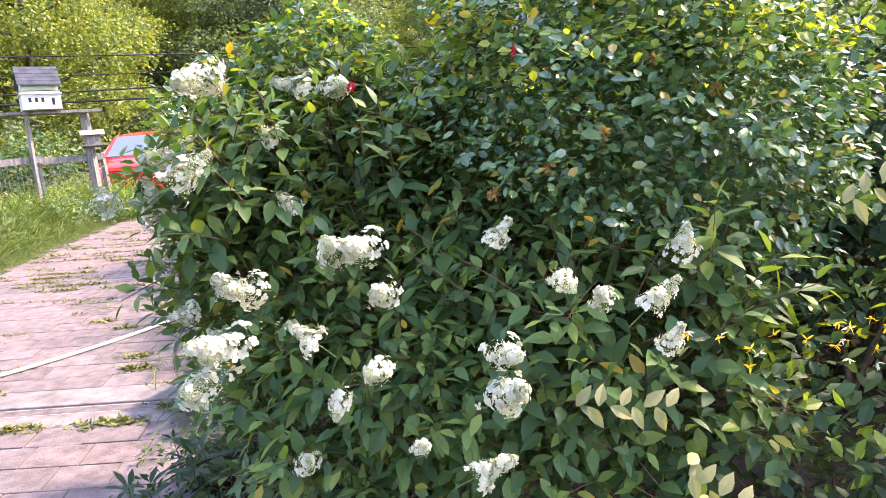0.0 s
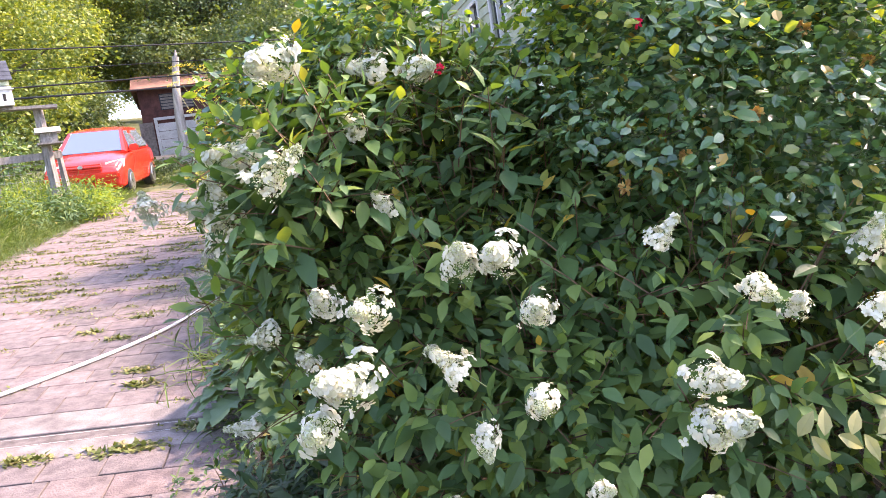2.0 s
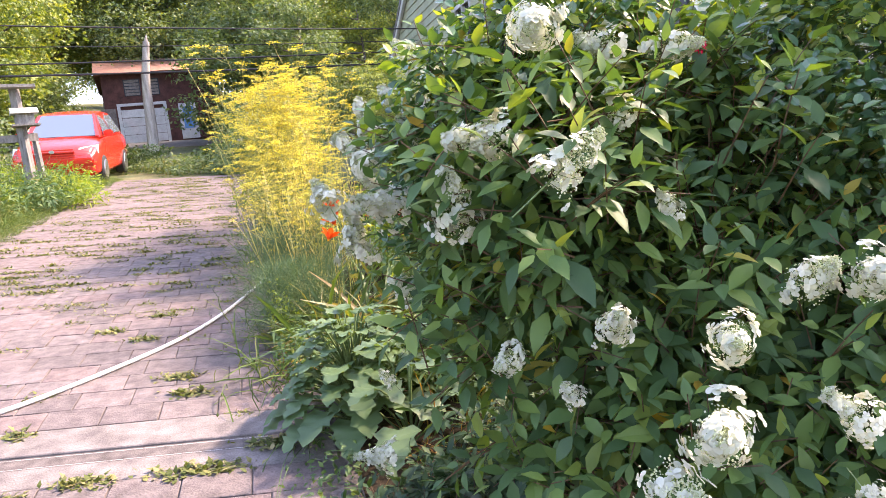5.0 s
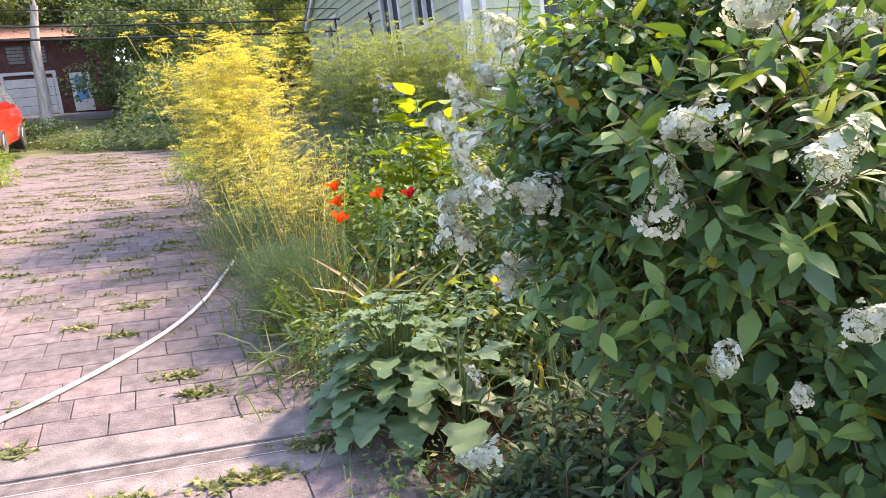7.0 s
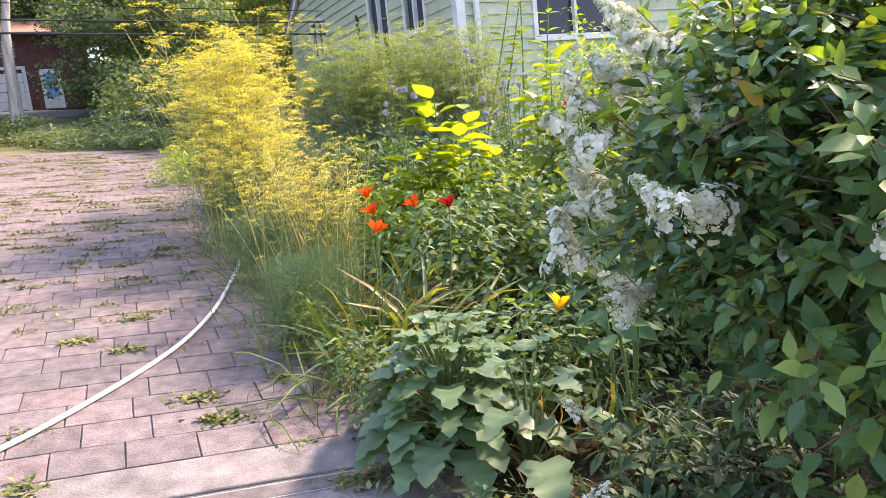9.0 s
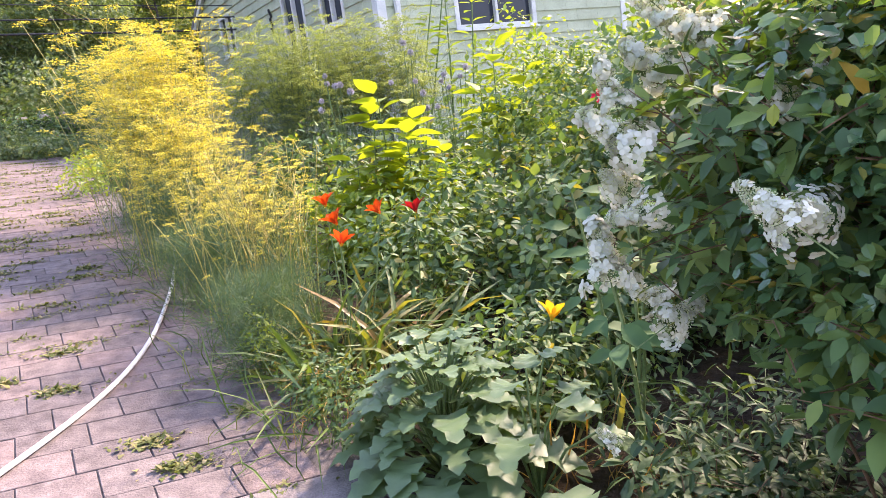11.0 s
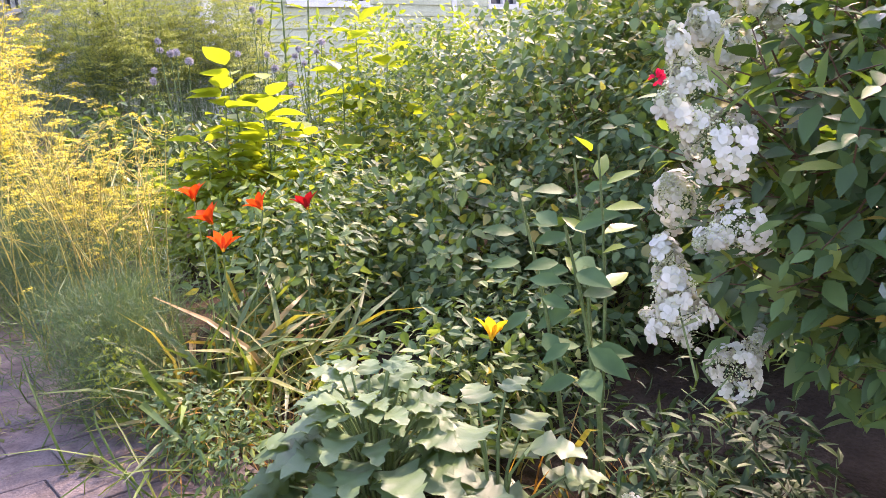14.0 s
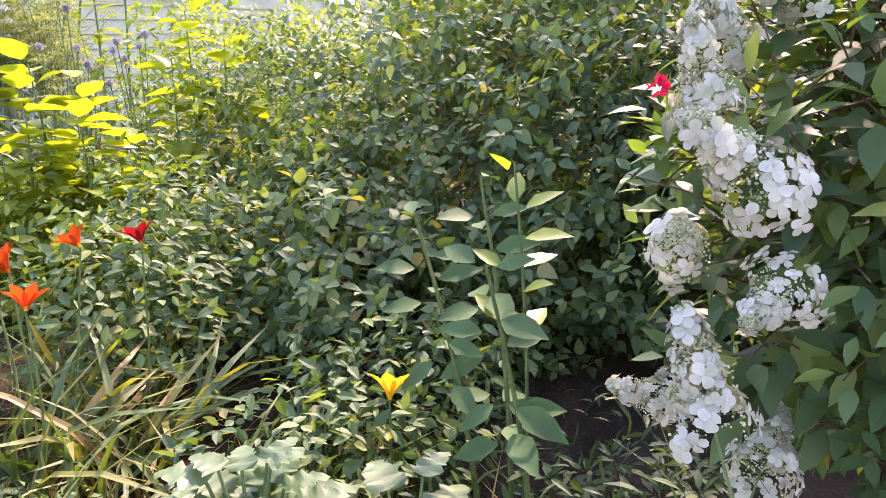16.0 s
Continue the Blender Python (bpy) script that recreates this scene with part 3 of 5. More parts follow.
flower_heads(hydrangea, [(-1.45, 5.85, 1.4, 1.0), (-1.5, 5.6, 1.42, 1.1), (-1.41, 5.34, 1.88, 0.9), (-1.34, 5.33, 1.89, 0.8), (-1.65, 5.73, 1.09, 0.6), (-1.62, 5.1, 1.74, 0.9),
                         (-1.2, 5.75, 2.1, 1.1), (-1.0, 5.6, 2.12, 1.1), (-0.3, 4.42, 1.05, 0.75), (-0.75, 4.5, 1.05, 0.6), (-0.45, 4.42, 1.1, 0.5)])
flower_heads(hydrangea, [(-1.6, 5.66, 1.95, 1.0), (-1.62, 5.55, 1.68, 0.95), (-1.45, 5.75, 2.14, 1.1)])

ROSE = [((-0.1, 5.5, 1.3), (0.62, 0.55, 0.5)), ((-0.3, 5.6, 1.4), (0.45, 0.42, 0.42)), ((0.25, 5.55, 1.25), (0.45, 0.5, 0.5)), ((-0.15, 5.6, 1.7), (0.5, 0.4, 0.36)), ((-1.42, 5.42, 1.25), (0.2, 0.22, 0.34)), ((-1.1, 5.6, 1.6), (0.25, 0.25, 0.2))]
# the two layers cut by height paint the sunlit top in lighter leaf colours
rose = bush("rose_bush", (0.0, 5.8, 0), ROSE,
            [("foliage", M_ROSE, 24000, ROUND, 0.037, dict(thick=0.4, lift=1.1, spread=0.8, rough=0.25)),
             ("young_leaves", M_BACKLIT, 1100, ROUND, 0.042, dict(thick=0.1, lift=0.5, cut=lambda p: (p[:, 2] > 2.05) & (p[:, 0] > -0.7))), ("light_leaves", M_LIGHT, 6500, ROUND, 0.04, dict(thick=0.12, lift=0.5, cut=lambda p: p[:, 2] > 1.88)),
             ("inner_foliage", M_ROSE, 2600, ROUND, 0.05, dict(thick=0.85, lift=1.0))], (26, 0.006, M_GSTEM, 0.1),
            "tall rose bush with small glossy dark leaves", "shrub")

HEDGE = [((1.0, 6.9, 0.95), (0.8, 0.7, 0.9)), ((1.9, 6.4, 1.1), (0.9, 0.9, 1.1)), ((0.4, 7.0, 1.0), (0.6, 0.5, 0.7)), ((2.4, 7.2, 1.9), (1.0, 0.9, 1.2))]
hedge = bush("overgrown_hedge", (1.2, 6.8, 0), HEDGE,
             [("foliage", M_HEDGE, 9000, LANCE, 0.1, dict(thick=0.35, lift=0.9)), ("inner_foliage", M_HEDGE, 5000, BROAD, 0.11, dict(thick=0.85, lift=1.0))], (20, 0.014, M_STEM, 0.25),
             "dark overgrown hedge behind the rose bush", "shrub")

VINE = [((0.72, 5.0, 0.55), (0.4, 0.35, 0.5)), ((0.3, 4.95, 0.35), (0.4, 0.3, 0.35)), ((0.95, 5.1, 0.85), (0.3, 0.3, 0.35))]
vine = bush("honeysuckle", (0.6, 5.1, 0), VINE,
            [("foliage", M_HEDGE, 2400, ROUND, 0.05, dict(thick=0.5, lift=0.8)), ("young_foliage", M_LIGHT, 520, OVATE, 0.06, dict(thick=0.1, lift=0.8))], (16, 0.004, M_STEM, 0.15),
            "honeysuckle vine with yellowed blossoms among leafy shoots", "vine")

UNDER = [((-1.5, 5.35, 0.08), (0.4, 0.4, 0.2)), ((-0.9, 5.05, 0.08), (0.6, 0.4, 0.22)), ((-0.3, 4.85, 0.08), (0.6, 0.35, 0.22)), ((-1.3, 5.85, 0.12), (0.4, 0.35, 0.22))]
under = bush("low_groundcover", (-1.0, 5.4, 0), UNDER,
             [("small_leaves", M_HEDGE, 3600, SMALL, 0.042, dict(thick=0.6, lift=0.8))], (40, 0.003, M_STEM, 0.4),
             "low leafy undergrowth beneath the hydrangea", "plants")

add_shoots(under, UNDER, 210, WHORL, 0.085, M_HEDGE, M_STEM, nodes=2, per=5, length=0.05, thick=0.5, up=1.3, tip=0.7)
add_shoots(under, [((-1.35, 5.85, 0.1), (0.4, 0.35, 0.2)), ((-1.0, 6.15, 0.1), (0.4, 0.35, 0.22)), ((-1.6, 5.65, 0.06), (0.3, 0.3, 0.16))], 230, WHORL, 0.07, M_HEDGE, M_STEM, nodes=2, per=5, length=0.05, thick=0.7, up=1.3, tip=0.7)

MOUND = [((-0.6, 8.6, 0.4), (0.7, 0.75, 0.55)), ((0.2, 8.3, 0.8), (1.0, 1.0, 0.95)), ((0.8, 7.9, 1.1), (0.9, 0.9, 1.2)), ((-0.9, 7.8, 0.3), (0.6, 0.7, 0.5)),
         ((1.7, 9.0, 1.2), (1.2, 1.2, 1.3)), ((0.4, 9.8, 0.8), (1.2, 0.9, 0.8)), ((0.1, 7.3, 0.6), (0.7, 0.6, 0.8))]
# sunlight on the thicket's top is painted with lighter leaves above a height
bramble = bush("bramble_thicket", (0.4, 8.7, 0), MOUND,
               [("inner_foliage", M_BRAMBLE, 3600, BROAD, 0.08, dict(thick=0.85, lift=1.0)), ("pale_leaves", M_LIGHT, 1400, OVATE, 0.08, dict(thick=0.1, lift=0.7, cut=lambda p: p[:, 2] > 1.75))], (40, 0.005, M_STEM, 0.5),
               "dense bramble thicket with green toothed leaves", "shrub")

add_shoots(bramble, MOUND, 4800, BROAD, 0.073, M_BRAMBLE, M_GSTEM, nodes=4, per=2, length=0.16, thick=0.3, up=-0.1, rough=0.25, tip=0.7)

# ---- trees ----


def tree(name, place, height, spread, mat, n, label, leaf=0.3, crown_from=0.3, seed=0):
    t = thing(name, place, label, "tree", "trees beyond the road")
    r = np.random.default_rng(seed)
    lean = r.normal(size=2) * 0.04 * height
    s = np.linspace(0, 1, 8)[:, None]
    top = np.array([lean[0], lean[1], height * 0.9])
    trunk = s * top + np.concatenate([0.1 * np.sin(s * 5 + seed), 0.1 * np.cos(s * 4), 0 * s], 1)
    lines, rad, blobs = [trunk], [(height * 0.018 + 0.04, 0.03)], []
    for k in range(14):
        h = crown_from + (1 - crown_from) * (k + 0.5) / 14
        a = k * 2.4 + r.random()
        reach = spread * (1 - 0.65 * ((h - crown_from) / (1 - crown_from)) ** 1.6) * (0.7 + 0.5 * r.random())
        foot = top * h * 0.95
        tip = foot + np.array([math.cos(a) * reach, math.sin(a) * reach, reach * (0.25 + 0.3 * r.random())])
        q = np.linspace(0, 1, 5)[:, None]
        lines.append(foot + q * (tip - foot) + np.concatenate([0 * q, 0 * q, -0.15 * reach * q * (1 - q)], 1))
        rad.append((height * 0.007 + 0.02, 0.012))
        for j in (0.6, 0.95):
            c = foot + j * (tip - foot)
            w = reach * (0.3 + 0.2 * r.random()) + 0.25
            blobs.append((c, (w, w, w * (0.55 + 0.2 * r.random()))))
    v, f = tubes(lines, rad, 6)
    part("trunk", tri_mesh("trunk", v, f, [M_BARK], smooth=True), None, t)
    v, f = leaf_cloud(blobs, n, FLECK, leaf, thick=0.55, lift=0.5, spread=0.9, floor_z=None, rough=0.3)
    part("crown", tri_mesh("crown", v, f, [mat]), None, t)
    return t


protos = []
for k, (h, w, mat, lab) in enumerate([(13, 3.6, M_TREE_A, "sunlit deciduous tree with yellowish green leaves"), (15, 4.0, M_TREE_B, "tall dark green tree in the wood"),
                                      (10, 3.4, M_TREE_A, "bright leafy tree beside the road"), (8, 3.0, M_TREE_B, "dark bushy tree at the wood's edge")]):
    protos.append((tree("tree", (0, 0, 0), h, w, mat, 24000, lab, 0.19, 0.22 if k < 2 else 0.1, k), h))
spots = []
near_spots = [(-19.8, 26.0, 2, 0.85), (-23.5, 22.0, 0, 0.9), (-23.0, 26.0, 0, 1.0), (-25.0, 33.0, 1, 1.0), (-10.2, 32.5, 3, 0.75), (-24.0, 36.8, 3, 0.8), (-28.0, 44.0, 0, 1.0), (-23.0, 48.0, 1, 1.1), (-17.0, 50.0, 1, 1.1), (-32.0, 52.0, 1, 1.2), (-29.0, 35.0, 2, 0.9), (-8.8, 29.5, 3, 0.7), (-6.5, 33.0, 2, 0.6),
              (-12.5, 36.0, 1, 0.8), (-10.0, 38.0, 0, 0.8), (-4.5, 36.0, 1, 0.8), (-22.0, 16.0, 2, 0.85), (-27.0, 22.0, 1, 1.0), (-3.0, 40.0, 1, 0.9)]
r2 = np.random.default_rng(3)
for ang in range(-52, 62, 6):
    for ring, (d0, d1) in enumerate(((36, 42), (46, 54), (60, 70), (76, 86))):
        a = radians(ang + r2.normal() * 1.5 + ring * 2)
        d = d0 + (d1 - d0) * r2.random()
        spots.append((d * math.sin(a), 4 + d * math.cos(a), ring))
first = set()
plan = [(x, y, p, sc) for x, y, p, sc in near_spots]
plan += [(x, y, int(r2.integers(0, 4)), (0.85 + 0.4 * r2.random()) * (1 + 0.15 * ring)) for x, y, ring in spots if not (-24 < x < -13 and y < 44)]
for x, y, pick, sc in plan:
    pr, h = protos[pick]
    m = Matrix.LocRotScale((x, y, ground_z(x, y) - 0.1), Euler((0, 0, r2.random() * 6.28)), (sc, sc, sc))
    if pick not in first:
        first.add(pick)
        pr.matrix_basis = m
        pr.scale = (1, 1, 1)
        pr.location = m.translation
    else:
        copy_thing(pr, m)


def box(bm, x0, x1, y0, y1, z0, z1, bevel=0.0):
    vs = [bm.verts.new((x, y, z)) for z in (z0, z1) for x, y in ((x0, y0), (x1, y0), (x1, y1), (x0, y1))]
    fs = [bm.faces.new([vs[i] for i in q]) for q in ((3, 2, 1, 0), (4, 5, 6, 7), (0, 1, 5, 4), (1, 2, 6, 5), (2, 3, 7, 6), (3, 0, 4, 7))]
    if bevel:
        bmesh.ops.bevel(bm, geom=list({e for f_ in fs for e in f_.edges}), offset=bevel, segments=2, affect="EDGES")
    return bm


# ---- the garden bed between the driveway and the thicket ----
def patch(name, outline, label, material, zoff=0.0, category="soil"):
    """A low uneven sheet over an outline on the plan."""
    bm = bmesh.new()
    cx, cy = sum(p[0] for p in outline) / len(outline), sum(p[1] for p in outline) / len(outline)
    rings = []
    for k in (1.0, 0.7, 0.35):
        ring = []
        for x, y in outline:
            px_, py_ = cx + (x - cx) * k, cy + (y - cy) * k
            ring.append(bm.verts.new(on(px_, py_, -0.03 + zoff + (0 if k == 1 else 0.04 + 0.02 * noise.noise((px_ * 3, py_ * 3, 1))))))
        rings.append(ring)
    n = len(outline)
    for a, b in zip(rings, rings[1:]):
        for i in range(n):
            bm.faces.new((a[i - 1], a[i], b[i], b[i - 1]))
    bm.faces.new(rings[-1])
    bmesh.ops.recalc_face_normals(bm, faces=bm.faces)
    ob = new(name, solid(name, bm, material))
    return tagged(ob, label, category, kind="structure")


patch("flower_bed", [(-2.2, 6.0), (-2.4, 6.9), (-2.85, 8.0), (-3.3, 9.6), (-4.4, 12.6), (-6.0, 17.5), (-1, 16.5), (3, 13), (4, 8), (3, 5), (0.6, 4.6), (-0.8, 4.75), (-1.5, 5.2)],
      "dark soil bed with plant litter beside the driveway", M_SOIL)


def blades(rows, n, length, mat, template=STRAP, up=1.0, spread=0.12, wide=1.0):
    """Arching blades from points on the plan."""
    tv = template[0] * [wide, 1, 1]
    out = []
    for x, y in rows:
        b = np.array(on(x, y))
        foot = b + np.concatenate([rng.normal(size=(n, 2)) * spread, np.zeros((n, 1))], 1)
        foot[:, 2] = [ground_z(p, q) - 0.01 for p, q in foot[:, :2]]
        way = unit(np.concatenate([rng.normal(size=(n, 2)) * 0.5, np.full((n, 1), up)], 1))
        side = np.concatenate([rng.normal(size=(n, 2)), np.full((n, 1), 0.5)], 1)
        out.append(scatter((tv, template[1]), foot, way, side, length * (0.55 + 0.6 * rng.random(n))))
    return join(out)


def umbels(tips, radius):
    """Flat flower plates: a ring of small dotted heads round each tip, all nearly level."""
    n, heads, dots = len(tips), 11, 6
    size = radius * (0.6 + 0.6 * rng.random((n, 1)))
    tilt = 0.22 * rng.normal(size=(n, 1, 2))
    ang = rng.random((n, 1)) * 6 + np.arange(heads) * 2.4
    rad = size * np.sqrt((np.arange(heads) + 0.4) / heads)
    c = np.stack([rad * np.cos(ang), rad * np.sin(ang), 0 * rad], 2)
    c[..., 2] = (c[..., :2] * tilt).sum(2) - 1.6 * rad * rad / radius * 0.2
    c = np.repeat((tips[:, None] + c)[:, :, None], dots, 2)
    c = c + rng.normal(size=c.shape) * radius * [0.13, 0.13, 0.04]
    flat = c.reshape(-1, 3)
    m = len(flat)
    return scatter(FLECK, flat, np.concatenate([rng.normal(size=(m, 2)), 0.2 * rng.normal(size=(m, 1))], 1), np.tile([0.1, -0.2, 1.0], (m, 1)) + 0.4 * rng.normal(size=(m, 3)), radius * 0.26 * (0.6 + 0.7 * rng.random(m)))


def fennel(centre, spread, height, stems, mat_umbel, label, feather, umbel_r=0.06, plates=10, low=0.38, stalk=M_FSTEM):
    """Thin branching stems with flat yellow flower plates over feathery leaves."""
    b = np.array(on(*centre))
    t = thing("fennel", b, label, "fennel", "fennel along the driveway")
    lines, rad, tips = [], [], []
    for _ in range(stems):
        foot = b + [rng.normal() * spread[0], rng.normal() * spread[1], 0]
        foot[2] = ground_z(foot[0], foot[1]) - 0.01
        h = height * (0.62 + 0.4 * rng.random())
        lean = rng.normal(size=2) * 0.09 * h
        s = np.linspace(0, 1, 5)[:, None]
        stem = foot + s * [lean[0], lean[1], h] + (s * s) * [lean[0], lean[1], 0]
        lines.append(stem)
        rad.append((0.005, 0.002))
        tips.append(stem[-1])
        for _ in range(plates - 1):
            q = low + (0.98 - low) * rng.random()
            root = foot + q * np.array([lean[0], lean[1], h])
            tip = root + np.array([rng.normal() * 0.1, rng.normal() * 0.1, 0.1 + 0.1 * rng.random()]) * (0.6 + height * 0.35)
            lines.append(np.array([root, (root + tip) / 2 + [0, 0, -0.015], tip]))
            rad.append((0.0022, 0.0014))
            tips.append(tip)
    v, f = tubes(lines, rad, 3)
    tagged(part("stalk", tri_mesh("stalk", v - b, f, [stalk]), None, t), kind="stuff")
    v, f = umbels(np.array(tips), umbel_r)
    tagged(part("blossom", tri_mesh("blossom", v - b, f, [mat_umbel]), None, t), kind="stuff")
    if feather:
        m = feather
        pos = b + np.stack([rng.normal(size=m) * spread[0] * 1.15, rng.normal(size=m) * spread[1] * 1.1, height * 0.62 * rng.random(m) ** 1.3], 1)
        pos[:, 2] += np.array([ground_z(x, y) for x, y in pos[:, :2]]) - b[2]
        thin = (np.array([(-0.012, 0, 0), (0.012, 0, 0), (0, 1, 0)], float), np.array([(0, 1, 2)]))
        v, f = scatter(thin, pos, rng.normal(size=(m, 3)) + [0, 0, 0.5], rng.normal(size=(m, 3)), 0.12 * (0.5 + rng.random(m)))
        tagged(part("feathery_leaf", tri_mesh("feathery_leaf", v - b, f, [M_FEATHER]), None, t), kind="stuff")
    return t


fennel((-3.42, 10.6, 0), (0.2, 0.34), 1.92, 66, M_UMBEL, "tall fennel in full yellow flower beside the driveway", 9000, 0.066, 11)
fennel((-3.8, 11.7, 0), (0.2, 0.4), 1.75, 42, M_UMBEL, "tall fennel in full yellow flower beside the driveway", 7000, 0.066, 10)
fennel((-3.1, 9.6, 0), (0.14, 0.25), 1.3, 32, M_UMBEL, "tall fennel in full yellow flower beside the driveway", 7000, 0.055, 10)
fennel((-2.62, 8.3, 0), (0.15, 0.24), 1.0, 58, M_UMBEL, "shorter fennel with sparse yellow flowers", 5000, 0.028, 8, 0.5)
fennel((-2.2, 13.0, 0), (0.45, 0.35), 1.95, 95, M_UMBELG, "tall green fennel going to seed before the house", 15000, 0.075, 13, 0.5, M_GSTEM)
fennel((-1.2, 13.2, 0), (0.42, 0.35), 1.95, 85, M_UMBELG, "tall green fennel going to seed before the house", 13000, 0.075, 13, 0.5, M_GSTEM)

# feathery and leafy skirts along the paving
for (x, y, w, h, mat, n, tmpl, size, lab) in [
        (-2.98, 8.9, 0.3, 0.5, M_FEATHER, 9000, None, 0.1, "feathery dill-green fennel foliage spilling over the paving"),
        (-2.6, 7.65, 0.25, 0.48, M_FEATHER, 8000, None, 0.1, "feathery fennel seedlings at the paving edge"),
        (-3.3, 10.4, 0.35, 0.5, M_FEATHER, 8000, None, 0.11, "feathery fennel foliage beside the driveway")]:
    b = np.array(on(x, y))
    t = thing("fennel_foliage", b, lab, "fennel", "fennel along the driveway")
    pos = rng.normal(size=(n, 3)) * [w * 0.5, w * 0.6, 0] + np.stack([0 * rng.random(n), 0 * rng.random(n), h * rng.random(n)], 1)
    thin = (np.array([(-0.011, 0, 0), (0.011, 0, 0), (0, 1, 0)], float), np.array([(0, 1, 2)]))
    v, f = scatter(thin, pos, pos * [1.5, 1.5, 0] + rng.normal(size=(n, 3)) * 0.5 + [0, 0, 0.5], rng.normal(size=(n, 3)), size)
    tagged(part("feathery_leaf", tri_mesh("feathery_leaf", v, f, [mat]), None, t), kind="stuff")

# leafy weeds and fillers
for base, blobs, n, tmpl, size, mat, lab in [
        ((-2.3, 6.95), [((-2.3, 6.95, 0.12), (0.18, 0.3, 0.22)), ((-2.42, 7.2, 0.1), (0.16, 0.2, 0.2))], 1300, SMALL, 0.034, M_BRAMBLE, "green small-leaved weeds at the paving edge"),
        ((-2.12, 6.28), [((-2.14, 6.3, 0.02), (0.12, 0.14, 0.1)), ((-1.95, 6.05, 0.02), (0.2, 0.16, 0.12)), ((-2.0, 5.8, 0.0), (0.18, 0.2, 0.09))], 700, SMALL, 0.036, M_BRAMBLE, "small weeds over the drain's end"),
        ((-2.62, 7.5), [((-2.64, 7.55, 0.18), (0.1, 0.14, 0.22))], 420, SMALL, 0.035, M_LIGHT, "bushy light green weed at the paving edge"),
        ((-1.7, 6.9), [((-1.65, 6.85, 0.2), (0.45, 0.35, 0.28)), ((-1.2, 7.1, 0.25), (0.45, 0.4, 0.3))], 2200, OVATE, 0.06, M_BRAMBLE, "mixed leafy weeds beneath the lilies"),
        ((-1.9, 7.9), [((-1.85, 8.0, 0.35), (0.4, 0.45, 0.42)), ((-1.5, 8.5, 0.4), (0.5, 0.5, 0.5))], 3200, OVATE, 0.07, M_BRAMBLE, "leafy perennials behind the lilies"),
        ((-2.1, 9.3), [((-2.1, 9.4, 0.3), (0.5, 0.5, 0.4)), ((-1.4, 9.7, 0.35), (0.6, 0.5, 0.4))], 3600, OVATE, 0.08, M_LIGHT, "sunlit leafy perennials in the flower bed"),
        ((-1.6, 11.5), [((-2.3, 11.4, 0.35), (0.7, 0.8, 0.55)), ((-0.9, 11.2, 0.45), (0.9, 0.8, 0.6)), ((0.4, 11.5, 0.7), (0.9, 0.8, 0.8))], 6500, OVATE, 0.09, M_BRAMBLE, "mixed tall perennials before the house"),
        ((0.6, 13.6), [((0.6, 13.4, 1.0), (0.9, 0.8, 1.1)), ((1.9, 13.0, 1.0), (1.0, 0.8, 1.0)), ((2.9, 12.0, 1.2), (1.0, 1.0, 1.2))], 7000, OVATE, 0.1, M_LIGHT, "sunlit shrubs growing against the house"),
        ((-1.2, 5.85), [((-1.25, 5.95, 0.22), (0.45, 0.3, 0.28)), ((-1.0, 6.35, 0.2), (0.5, 0.35, 0.25))], 520, LANCE, 0.075, M_HEDGE, "dark lance-leaved undergrowth beside the hydrangea"),
        ((-4.9, 14.6), [((-4.9, 14.6, 0.15), (0.5, 1.2, 0.3)), ((-5.4, 16.4, 0.15), (0.5, 1.0, 0.3))], 2600, SMALL, 0.07, M_LIGHT, "low green weeds along the driveway's edge")]:
    bush("leafy_weeds", (*base, 0), blobs, [("foliage", mat, n, tmpl, size, dict(thick=0.6, lift=0.6))], (10, 0.003, M_GSTEM, 0.1), lab, "plants", "weeds in the flower bed")


def burdock(base, n, label):
    b = np.array(on(*base, 0))
    t = thing("burdock", b, label, "plant")
    stalks, rad = [], []
    for k in range(n):
        a = k * 2.399 + rng.normal() * 0.2
        tier = k / n
        reach = 0.06 + 0.22 * (1 - tier) * (0.8 + 0.4 * rng.random())
        h = 0.08 + 0.4 * tier + 0.05 * rng.random()
        tip = np.array([math.cos(a) * reach, math.sin(a) * reach, h])
        stalks.append(np.array([(0, 0, 0), tip * [0.5, 0.5, 0.75], tip]))
        rad.append((0.006, 0.004))
        way = np.array([math.cos(a), math.sin(a), -0.15 + 0.6 * tier])
        lv = LOBED[0] * [1, 1, 1]
        lv = lv + np.stack([0 * lv[:, 0], 0 * lv[:, 0], 0.05 * np.sin(lv[:, 1] * 19 + k) * np.abs(lv[:, 0]) * 4], 1)
        v, f = scatter((lv, LOBED[1]), [tip], [way], [[0.3 * math.cos(a), 0.3 * math.sin(a), 1]], 0.2 * (1 - 0.55 * tier) * (0.65 + 0.6 * rng.random()))
        part("leaf", tri_mesh("leaf", v, f, [M_BURDOCK], smooth=True), None, t)
    for ln, rd in zip(stalks, rad):
        v, f = tubes([ln], [rd], 5)
        part("leafstalk", tri_mesh("leafstalk", v, f, [M_GSTEM], smooth=True), None, t)
    return t


burdock((-1.98, 6.5), 105, "burdock plant with large wavy grey-green leaves")
burdock((-1.72, 6.3), 14, "young burdock with broad drooping leaves")


